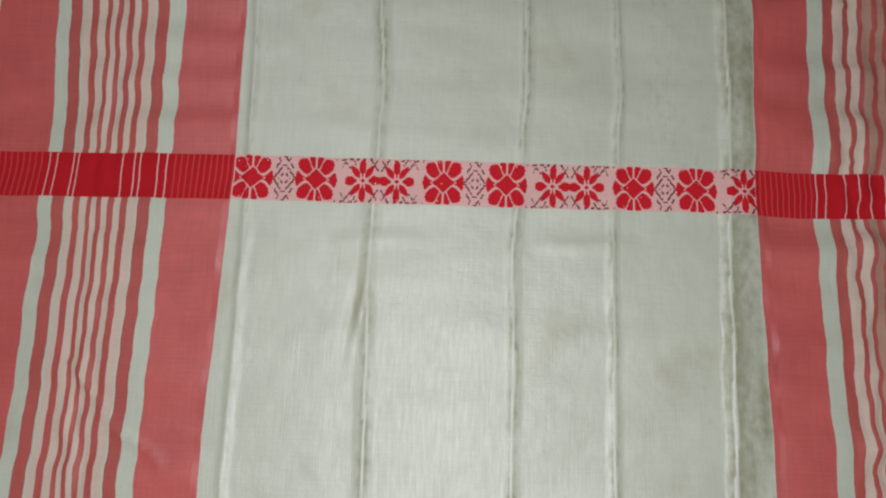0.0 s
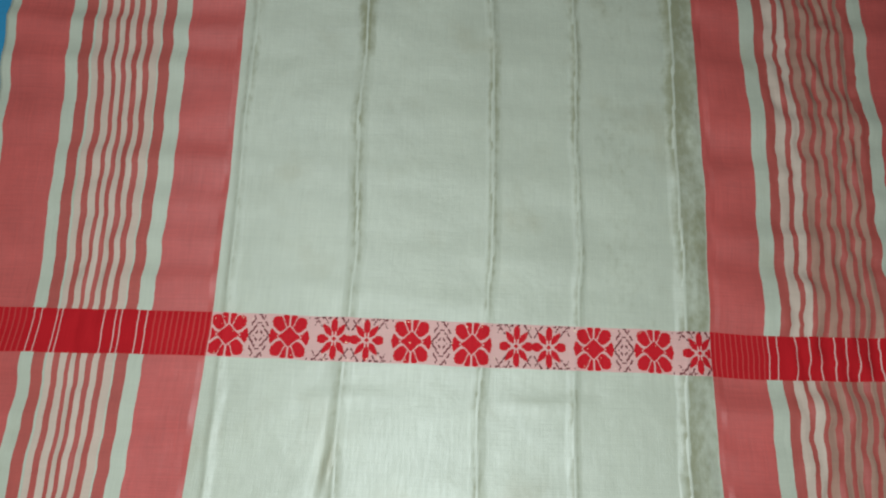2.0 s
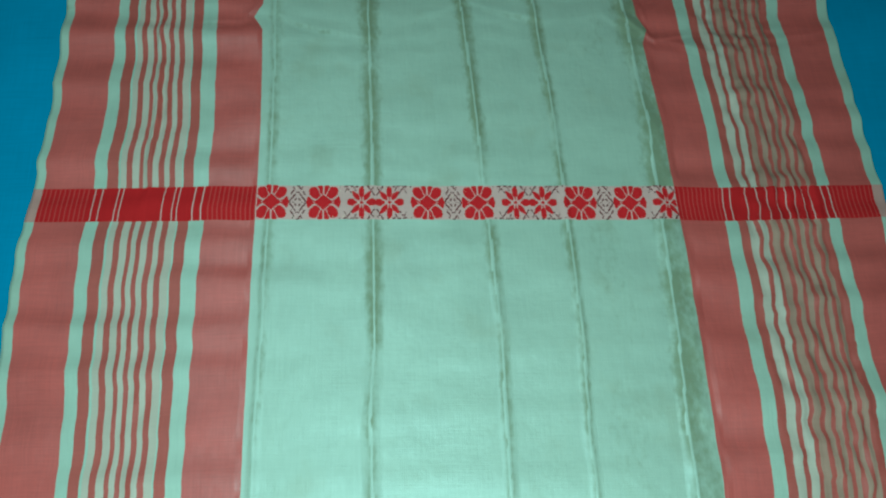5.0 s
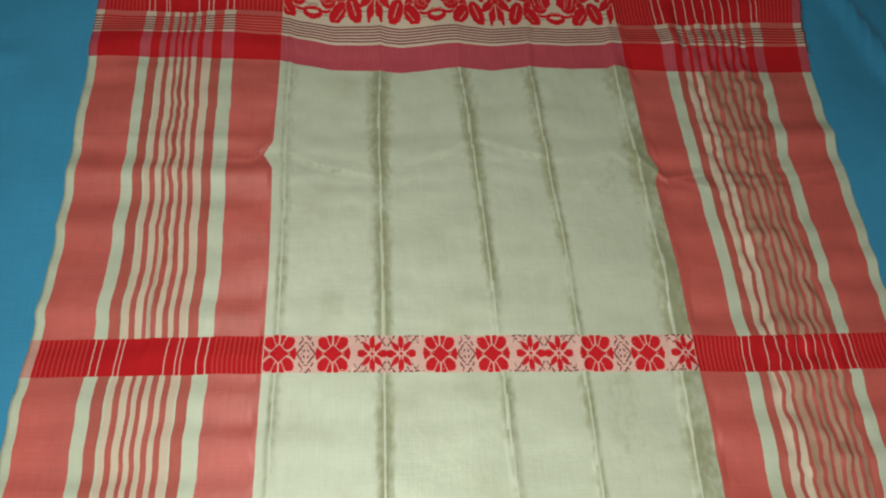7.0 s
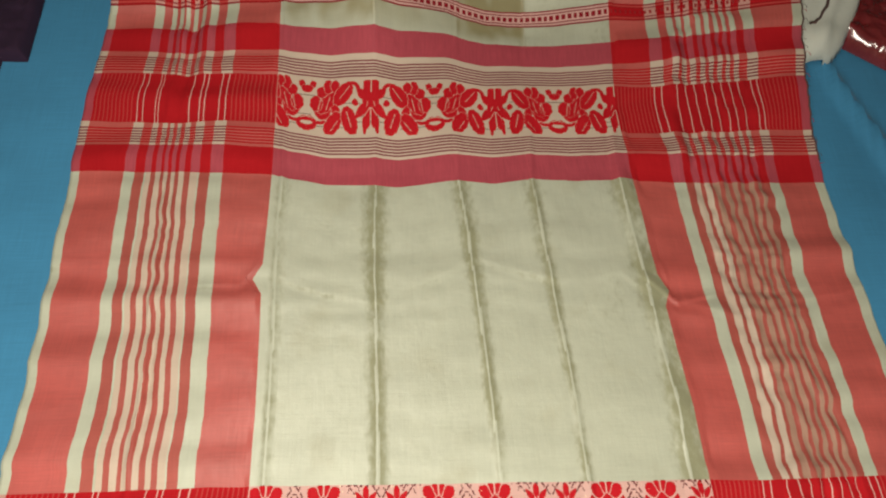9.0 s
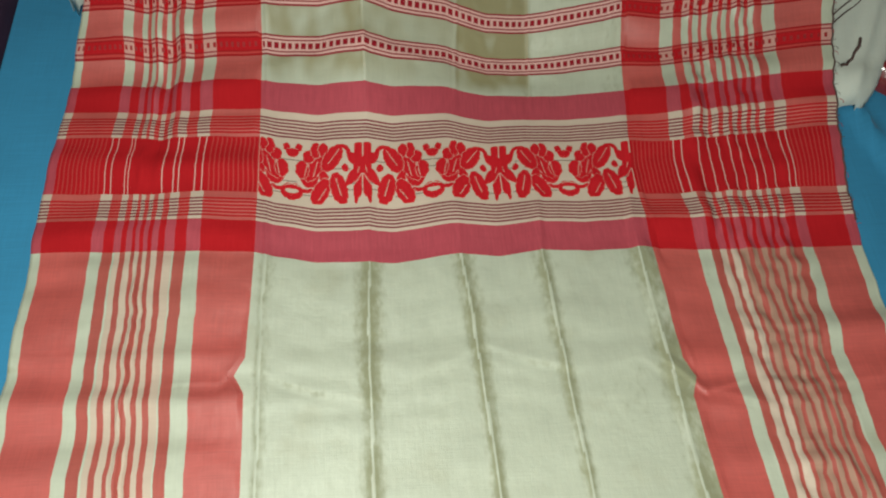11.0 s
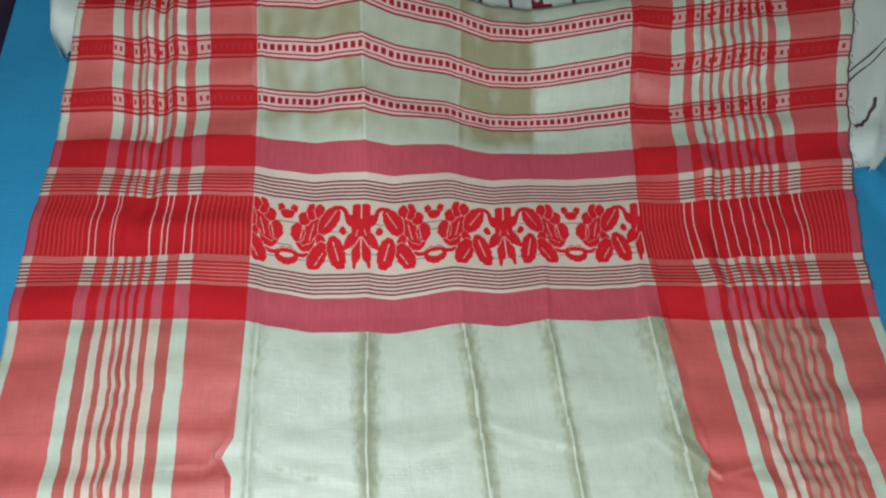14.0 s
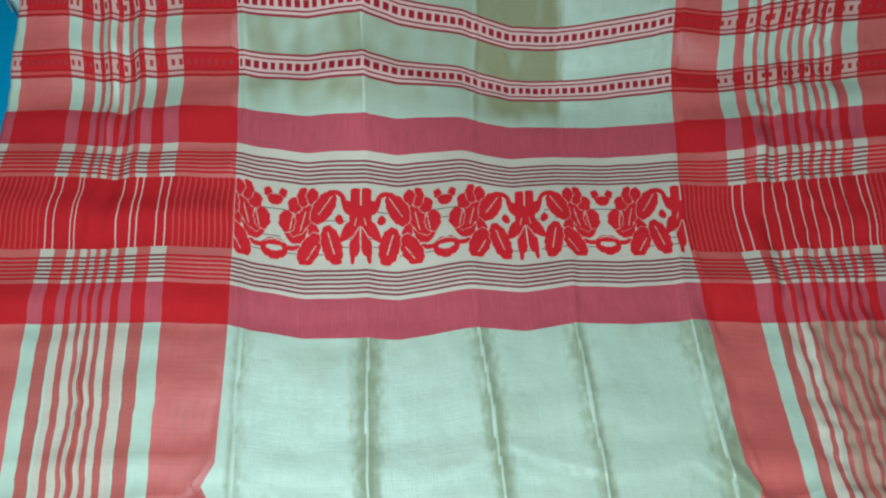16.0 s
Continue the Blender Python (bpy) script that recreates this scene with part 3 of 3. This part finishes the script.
def big_flower(a, b):
    """Eight petals round a lozenge, in thousandths: blunt wedges at the sides, a split pair above and below, rounded ones between."""
    a, b = abs(a) * 1000, abs(b) * 1000
    heart = a / 12.3 + b / 11.2
    if heart < 1:
        return True
    if heart < 1.15:
        return False
    if 11.6 < a < 22.6 - 0.03 * b * b and b < min(8.0, 0.85 * (a - 11.0) + 0.5):
        return True
    if 0.6 < a < 2.4 + 0.43 * (b - 9) and b < 24.0 - 0.06 * (a - 4.6) ** 2:
        return True
    return a > 3.6 + 0.43 * (b - 9) and b > 0.33 * a + 1.5 and oval(a, b, 11.4, 13.6, 9.4, 7.2, 50)


def small_flower(a, b):
    """A star of eight petals, whose side petals meet the next star's."""
    a, b = abs(a) * 1000, abs(b) * 1000
    if a + b < 2.8:
        return True
    if a + b < 4.2:
        return False
    if oval(a, b, 0, 15.2, 3.9, 7.6) or near(a, b, (0, 4.4), (0, 9), 1.1):
        return True
    if a > 6 and b < min(0.75 * (a - 5.0), 5.2 - 0.06 * (a - 13) ** 2) and a < 18.9:
        return True
    return leaf(a, b, 2.6, 3.0, 17.5, 3.5, 53)


def lattice(a, b):
    x, y = abs(a) * 1000, abs(b) * 1000
    n = int(round(a * 1000 / 1.3)) + int(round(b * 1000 / 1.3)) * 3
    if abs(x * 1.0 + y * 0.72 - 11.5) < 1.1 and x < 12:
        return n % 4 != 0
    if abs(x + y * 0.8 - 5.5) < 0.9:
        return n % 3 != 0
    if abs(x + y * 0.7 - 17.5) < 1.0 and y > 11:
        return n % 3 != 1
    return abs(x - 6.5) < 2.4 and abs(y - 22) < 1.3 and n % 3 != 0


def sprigs(a, b):
    """Broken slanting lines above and below the small stars, and short dashes at the band's edges."""
    x, y = abs(a) * 1000, abs(b) * 1000
    n = int(round(a * 1000 / 1.2)) + int(round(b * 1000 / 1.2)) * 5
    if abs(x - 0.62 * (y - 9) - 1.0) < 0.9 and 10 < y < 24:
        return n % 5 != 0
    if abs(x + 0.8 * (y - 22) - 2.0) < 0.8 and 17 < y < 24:
        return n % 4 != 0
    if abs(x - 0.75 * (y - 10) - 29.5) < 0.9 and 9 < y < 24:
        return n % 6 != 0
    if abs(x + 0.5 * (y - 23) - 36.5) < 0.8 and 13 < y < 24:
        return n % 3 != 0
    if abs(x - 0.6 * (y - 17) - 26.0) < 0.8 and 17 < y < 24:
        return n % 4 != 1
    return y > 21 and int(x / 2.6) % 3 == 0 and 8 < x < 48 and n % 3 != 0


def flower_band(v0, v1):
    mid = (v0 + v1) / 2
    clip = (-0.216, 0.351)
    for k in range(4):
        c = -0.1622 + 0.2073 * k
        for d in (-0.0344, 0.0344):
            if c + d - 0.023 < 0.351:
                woven("flower", c + d, mid, 0.048, 0.0500, big_flower, 0.0010, BROCADE, clip=clip, label="red eight-petalled woven flower")
        if c < 0.35:
            woven("lattice", c, mid, 0.034, 0.0475, lattice, 0.0013, MAROON, clip=clip, label="maroon dotted diamond figure")
        for d in (0.0850, 0.1220):
            if c + d - 0.018 < 0.351:
                woven("small_flower", c + d, mid, 0.038, 0.0475, small_flower, 0.0009, BROCADE, clip=clip, label="small red star-shaped woven flower")
        if c + 0.1035 - 0.048 < 0.351:
            woven("sprig", c + 0.1035, mid, 0.098, 0.0485, sprigs, 0.0012, MAROON, clip=clip, label="thin maroon sprigs")


flower_band(A0, A1)
flower_band(B0, B1)

ZARI = mat("bright_zari", (0.85, 0.70, 0.50), 0.42, 0.1, metal=0.9, bump=0.0)
for v0, v1 in ((A0, A1), (B0, B1)):
    glint = woven("zari_flecks", 0.0675, (v0 + v1) / 2, 0.560, 0.046, lambda a, b: random.random() < (0.010 if abs(b) > 0.019 else 0.0012), 0.0010, ZARI, 0.0009, "tiny glints of metallic thread")
    tagged(glint, kind="stuff")


def star(a, b):
    """The upright flower of the wide band; a, b in units of 0.78 mm, from its middle."""
    a = abs(a)
    if near(a, b, (0, -4), (0, -34), 0.7) or near(a, b, (2, -4), (15, -23), 0.8) or near(a, b, (6, 8), (9, -2), 0.7):
        return False
    if 0.8 < a < 16.5 and 20 < b < 53 - 0.05 * (a - 8) ** 2:
        return True
    if leaf(a, b, 6, 14, 34, 9.5, 42) or a < 17.5 - 0.02 * (b - 12) ** 2 and -6 < b < 28:
        return True
    if leaf(a, b, 4, 8, 46, 9.5, -50) and b > -25:
        return True
    return a > max(1.2, 0.55 * (-b - 36)) and a < 17 - 0.1 * max(0, -b - 40) and -58 < b < -4 and a < 6 - 0.42 * b and a > 0.24 * (-b - 12) * (b < -46)


VEINS = (((44, 42), (64, 15)), ((50, -12), (40, -42)), ((68, -30), (82, -50)), ((103, 16), (108, -8)), ((84, 20), (92, -8)))
# the pieces of a spray, those in front first: middle, half breadth, half height, turn
PETALS = (
    (32.5, 7, 5, 5.6, 0), (132, 33, 11, 6.4, 0), (120, 44, 5, 5, 0),
    (57, 25, 26, 14, -57), (44, -30, 28, 14, 73), (78, -36, 25, 13.5, -59),
    (74, 42, 8, 11, -15), (88, 41, 8.5, 13, 0), (101, 28, 9.5, 11, 20),
    (113, 3, 11, 15, 10), (91, 8, 12, 27, 32), (100, -10, 16, 17, 0), (74, -6, 7, 12, -30),
)


def vine(a, b):
    """One side of the rose sprays, 0 at the star's middle to 132 at the turn; b up from the middle."""
    for p, q in VEINS:
        if near(a, b, p, q, 0.8):
            return False
    ring = math.hypot((a - 41) / 18, (b - 33) / 17)
    if 0.62 < ring < 1.04 and b > 32 and a < 52:
        return True
    a, b = a + 0.7 * math.sin(b * 0.55), b + 0.7 * math.sin(a * 0.5)
    for ca, cb, ra, rb, turn in PETALS:
        if oval(a, b, ca, cb, ra + 1.6, rb + 1.6, turn):
            return True
        if oval(a, b, ca, cb, ra + 2.8, rb + 2.8, turn):
            return False
    if near(a, b, (92, -33), (113, -37), 3.4):
        return True
    return oval(a, b, 132, -39, 21, 15.5) and not oval(a, b, 132, -38, 13, 4.2) and not near(a, b, (119, -29), (132, -24), 1.0)


HALF = 0.1037
UNIT = 1273


def rose_band(v0, v1):
    mid = (v0 + v1) / 2 - 0.0005
    clip = (-0.2165, 0.3515)
    for k in range(-1, 4):
        c = -0.0638 + HALF * 2 * k
        woven("star_flower", c, mid, 0.056, 0.090, lambda a, b: star(a * UNIT, b * UNIT), 0.0009, BROCADE, clip=clip, label="red upright woven flower")
        for side in (-1, 1):
            woven("rose_spray", c + side * HALF / 2, mid, HALF, 0.090,
                  lambda a, b: vine((side * a + HALF / 2) * UNIT, b * UNIT) and abs((side * a + HALF / 2) * UNIT) > 22, 0.0009, BROCADE, clip=clip, label="red woven rose spray with leaves")


rose_band(C[2], C[3])


def floats():
    """Stray dark wefts that run between the roses."""
    lines = [(random.uniform(-0.27, 0.27), random.choice((-0.034, -0.026, -0.017, 0.004, 0.014)), random.uniform(0.008, 0.03)) for _ in range(46)]

    def inside(a, b):
        return any(abs(b - q) < 0.00045 and abs(a - p) < r for p, q, r in lines)
    threads = woven("stray_thread", 0.0675, (C[2] + C[3]) / 2, 0.560, 0.080, inside, 0.0009, BROWN, 0.0003, "thin stray brown weft threads")
    tagged(threads, kind="stuff")


floats()


def dotted(d):
    pitch = 0.0106

    def inside(a, b):
        return (a / pitch) % 1 < 0.60 and abs(b) < 0.0040

    woven("dotted_band", 0.0675, d + 0.0152, 0.566, 0.0085, inside, 0.00136, DOTRED, label="band of small deep red woven squares")
    for c in (-0.366, 0.501):
        woven("dotted_band", c, d + 0.0152, 0.290, 0.0060, lambda a, b: (a / 0.0086) % 1 < 0.4 and abs(b) < 0.0025, 0.0012, GOLD, label="band of small dark red woven squares")
    for ob in SAREE.children:
        if ob.name.startswith("dotted_band"):
            tagged(ob, kind="stuff")


for d in DOTS:
    dotted(d)


# the loose weft ends at the far edge
def fringe():
    for k in range(34):
        v = 1.16 + 0.012 * k + random.uniform(-0.004, 0.004)
        p = place(np.array([0.649]), np.array([v]))[0]
        cu = bpy.data.curves.new("loose_thread", "CURVE")
        cu.dimensions, cu.bevel_depth, cu.bevel_resolution = "3D", 0.00035, 1
        sp = cu.splines.new("POLY")
        sp.points.add(3)
        ln = random.uniform(0.003, 0.011)
        bend = random.uniform(-0.006, 0.004)
        for i, t in enumerate((0, 0.35, 0.7, 1.0)):
            sp.points[i].co = (p[0] + ln * t, p[1] + bend * t * t, p[2] + 0.0004 + 0.002 * math.sin(3 * t) - 0.003 * t * t, 1)
        cu.materials.append(BROWN if k % 3 else RED)
        ob = new("loose_thread", cu)
        ob.parent = SAREE


fringe()


def edge_line():
    """A thin dark brown line along the lifted end's edge."""
    v = np.arange(1.17, 1.64, 0.006)
    pts = place(np.full_like(v, 0.6495), v)
    cu = bpy.data.curves.new("edge_line", "CURVE")
    cu.dimensions, cu.bevel_depth, cu.bevel_resolution = "3D", 0.0014, 1
    sp = cu.splines.new("POLY")
    sp.points.add(len(v) - 1)
    for k, (q, p) in enumerate(zip(sp.points, pts)):
        q.co = (p[0] + 0.0008 * math.sin(k * 1.7), p[1], p[2], 1)
    cu.materials.append(BROWN)
    ob = new("edge_line", cu)
    ob.parent = SAREE
    ob["label"] = "dark brown line along the edge"


edge_line()


# ---------------------------------------------------------------- the bed and its sheet
def sheet_z(x, y):
    z = -0.006 + 0.0 * x
    out = np.maximum(np.abs(x - 0.07) - 0.60, 0) * 8
    out = np.clip(np.maximum(out, (y - 1.5) * 4), 0, 1)
    z = z + out * (0.013 * nz(x * 3.6, y * 2.6, 20.0) + 0.007 * nz(x * 9, y * 6, 21.0) + 0.0015 * nz(x * 30, y * 22, 22.0))
    d = x - 0.80 + 0.32 * (y - 1.05)
    z = z + 0.020 * np.exp(-(d / 0.011) ** 2) * sstep(0.7, 0.95, y)
    d = y - 1.14 - 0.1 * (x + 0.7)
    z = z + 0.010 * np.exp(-(d / 0.02) ** 2) * sstep(-0.56, -0.66, x)
    return z


def make_sheet():
    xs, ys = np.arange(-1.1, 1.2501, 0.0125), np.arange(-0.9, 2.3001, 0.0125)
    X, Y = np.meshgrid(xs, ys, indexing="ij")
    Z = sheet_z(X, Y)
    drop = np.maximum.reduce([-(X + 1.0), X - 1.15, -(Y + 0.8), Y - 2.2, np.zeros_like(X)])
    Z = Z - np.minimum(drop * 4, 0.4)
    nv = len(ys)
    faces = [(i * nv + j, i * nv + nv + j, i * nv + nv + j + 1, i * nv + j + 1) for i in range(len(xs) - 1) for j in range(nv - 1)]
    ob = link("bed_sheet", np.stack([X, Y, Z], -1).reshape(-1, 3), faces, [BLUE], None, None, np.stack([X.ravel(), Y.ravel()], -1))
    mod = ob.modifiers.new("thickness", "SOLIDIFY")
    mod.thickness, mod.offset = 0.001, -1
    return tagged(ob, "plain sky-blue cotton bed sheet, slightly wrinkled, over the bed", "bed sheet")


make_sheet()

bed = tagged(new("bed"), "low wooden bed under a mattress and blue sheet", "bed")
bed.location = (0.07, 0.7, -0.5)
BEDWOOD = mat("bed_wood", (0.16, 0.08, 0.04), 0.5, 0.2, blotch=6)
TICK = mat("mattress_cotton", (0.5, 0.48, 0.42), 0.85, 0.1)
part("mattress", box(-1.02, 1.02, -1.44, 1.44, 0.30, 0.462, 0.03), TICK, bed)
part("bed_base", box(-1.04, 1.04, -1.46, 1.46, 0.22, 0.298, 0.006), BEDWOOD, bed)
for sx in (-0.95, 0.95):
    for sy in (-1.36, 1.36):
        part("leg", box(sx - 0.04, sx + 0.04, sy - 0.04, sy + 0.04, 0.0, 0.219, 0.004), BEDWOOD, bed)


# ---------------------------------------------------------------- things round the saree
def make_white_stack():
    """Folded white cloth that lifts the saree's end; it shows on both sides of it."""
    xs, ys = np.arange(-0.60, 0.90, 0.01), np.arange(1.24, 2.02, 0.01)
    X, Y = np.meshgrid(xs, ys, indexing="ij")
    front = np.interp(X, [-0.6, -0.50, 0.0, 0.5, 0.62, 0.69, 0.72, 0.745, 0.77, 0.785, 0.80, 0.90], [1.66, 1.55, 1.50, 1.42, 1.345, 1.335, 1.35, 1.378, 1.42, 1.50, 1.66, 1.9])
    inset = np.minimum.reduce([Y - front, X + 0.512 + 0.1 * (Y - 1.6), 0.815 - X, 1.99 - Y])
    rise = np.sqrt(np.clip(1 - (1 - np.clip(inset / 0.05, 0, 1)) ** 2, 0, 1))
    hill = 0.045 + 0.35 * np.clip(Y - 1.40, 0, 0.2) + 0.010 * nz(X * 7, Y * 9, 30.0) + 0.004 * nz(X * 22, Y * 14, 31.0)
    fold = np.exp(-((X - 0.72 - 0.45 * (Y - 1.45)) / 0.010) ** 2) * 0.010
    Z = rise * (hill + fold) - 0.001
    under = np.interp(X, [-0.50, -0.47, 0.60, 0.645], [0, 1, 1, 0])
    top = lifted(X, Y) - 0.014
    Z = np.where(under > 0, np.minimum(Z, Z * (1 - under) + under * top), Z)
    ok = inset > -0.006
    nv = len(ys)
    faces = []
    for i in range(len(xs) - 1):
        for j in range(nv - 1):
            if ok[i, j] and ok[i + 1, j] and ok[i, j + 1] and ok[i + 1, j + 1]:
                faces.append((i * nv + j, i * nv + nv + j, i * nv + nv + j + 1, i * nv + j + 1))
    ob = link("folded_white_cloth", np.stack([X, Y, Z], -1).reshape(-1, 3), faces, [WHITE], None, None, np.stack([X.ravel(), Y.ravel()], -1))
    mod = ob.modifiers.new("thickness", "SOLIDIFY")
    mod.thickness, mod.offset = 0.0015, -1
    tagged(ob, "folded off-white cotton cloth with thin brown lines, under the saree's end", "folded cloth")

    def height(x, y):
        i, j = int(round((x - xs[0]) / 0.01)), int(round((y - ys[0]) / 0.01))
        return Z[i, j]
    for name, pts, rad in (
        ("brown_line", [(0.655 + 0.011 * k, 1.452 + 0.0085 * k + 0.0015 * math.sin(k)) for k in range(10)], 0.0011),
        ("brown_line", [(0.655 + 0.011 * k, 1.464 + 0.0085 * k + 0.0015 * math.sin(k)) for k in range(10)], 0.0011),
        ("frayed_edge", [(0.660 + 0.0062 * k, 1.388 + 0.0009 * k * k + 0.003 * (k % 2)) for k in range(8)], 0.0024),
    ):
        cu = bpy.data.curves.new(name, "CURVE")
        cu.dimensions, cu.bevel_depth, cu.bevel_resolution = "3D", rad, 1
        sp = cu.splines.new("POLY")
        sp.points.add(len(pts) - 1)
        for q, (x, y) in zip(sp.points, pts):
            q.co = (x, y, height(x, y) + 0.001, 1)
        cu.materials.append(BROWN)
        line = new(name, cu)
        line.parent = ob
    return ob


make_white_stack()


def make_printed_cloth():
    """A white cloth printed with maroon blocks, folded behind the saree's end."""
    xs, ys = np.arange(-0.42, 0.585, 0.006), np.arange(1.53, 1.93, 0.006)
    X, Y = np.meshgrid(xs, ys, indexing="ij")
    inset = np.minimum.reduce([X + 0.42, 0.58 - X, 1.93 - Y])
    Z = lifted(X, Y) - 0.004 + 0.004 * nz(X * 14, Y * 10, 60.0) * sstep(1.60, 1.66, Y) - 0.02 * (1 - np.clip(inset / 0.02, 0, 1)) ** 2
    nv = len(ys)
    faces, index = [], []
    for i in range(len(xs) - 1):
        for j in range(nv - 1):
            faces.append((i * nv + j, i * nv + nv + j, i * nv + nv + j + 1, i * nv + j + 1))
            a, b = (xs[i] + 0.012 * noise.noise((xs[i] * 30, ys[j] * 30, 61.0))) / 0.046, (ys[j] + 0.010 * noise.noise((xs[i] * 30, ys[j] * 30, 62.0))) / 0.040
            block = noise.cell((math.floor(a), math.floor(b), 5)) > 0.5 and 0.15 < a % 1 < 0.85 and 0.2 < b % 1 < 0.85
            index.append(1 if block else (2 if i % 8 == 0 else 0))
    ob = link("printed_cloth", np.stack([X, Y, Z], -1).reshape(-1, 3), faces, [WHITE, PRINT, BROWN], None, index, np.stack([X.ravel(), Y.ravel()], -1))
    mod = ob.modifiers.new("thickness", "SOLIDIFY")
    mod.thickness, mod.offset = 0.001, -1
    return tagged(ob, "white cotton cloth printed with maroon blocks, folded behind the saree", "printed cloth")


make_printed_cloth()


def pillow_mesh(x0, x1, y0, y1, h, seed, crumple, edge=0.03):
    xs, ys = np.linspace(x0, x1, 110), np.linspace(y0, y1, 110)
    X, Y = np.meshgrid(xs, ys, indexing="ij")
    inset = np.minimum.reduce([X - x0, x1 - X, Y - y0, y1 - Y])
    rise = np.sqrt(np.clip(1 - (1 - np.clip(inset / edge, 0, 1)) ** 2, 0, 1))
    ridges = 1 - np.abs(nz(X * 16, Y * 12, seed)) * 2
    Z = rise * (h + crumple * ridges + crumple * nz(X * 40, Y * 30, seed + 1) + 0.7 * crumple * (1 - 2 * np.abs(nz(X * 70, Y * 55, seed + 2)))) + 0.012
    nv = 110
    faces = [(i * nv + j, i * nv + nv + j, i * nv + nv + j + 1, i * nv + j + 1) for i in range(109) for j in range(109)]
    return np.stack([X, Y, Z], -1).reshape(-1, 3), faces, np.stack([X.ravel(), Y.ravel()], -1)


P, F, T = pillow_mesh(0.0, 0.36, 0.0, 0.46, 0.030, 40.0, 0.007)
packet = link("plastic_packet", P - np.array([0, 0, 0.014]), F, [PLASTIC], None, None, T)
packet.matrix_world = pose(1.04, 1.165, 0.0, 0, 0, 53)
tagged(packet, "shiny maroon plastic garment packet on the blue sheet", "packet")

garment = tagged(new("dark_garment"), "dark purple folded garment lying on the blue sheet", "garment")
for (x0, x1, y0, y1, h), nm in (((-1.0, -0.635, 1.300, 1.70, 0.010), "lower_layer"), ((-0.96, -0.598, 1.348, 1.72, 0.018), "upper_layer")):
    P, F, T = pillow_mesh(x0, x1, y0, y1, h, 50.0 + y0, 0.003, 0.012)
    link(nm, P - np.array([0, 0, 0.016]), F, [PURPLE], garment, None, T)


# ---------------------------------------------------------------- the room round the bed
def room():
    for nm, b, m in (
        ("floor", (-2.2, 2.6, -2.0, 3.2, -0.6, -0.5), CONCRETE),
        ("ceiling", (-2.2, 2.6, -2.0, 3.2, 2.7, 2.8), PAINT),
        ("wall_west", (-2.3, -2.2, -2.0, 3.2, -0.5, 2.7), PAINT),
        ("wall_east", (2.6, 2.7, -2.0, 3.2, -0.5, 2.7), PAINT),
        ("wall_north", (-2.2, 2.6, 3.2, 3.3, -0.5, 2.7), PAINT),
        ("wall_south", (-2.2, 2.6, -2.1, -2.0, -0.5, 2.7), PAINT),
    ):
        tagged(part(nm, box(*b), m, None), "plain painted room surface", nm.split("_")[0], kind="structure")


room()
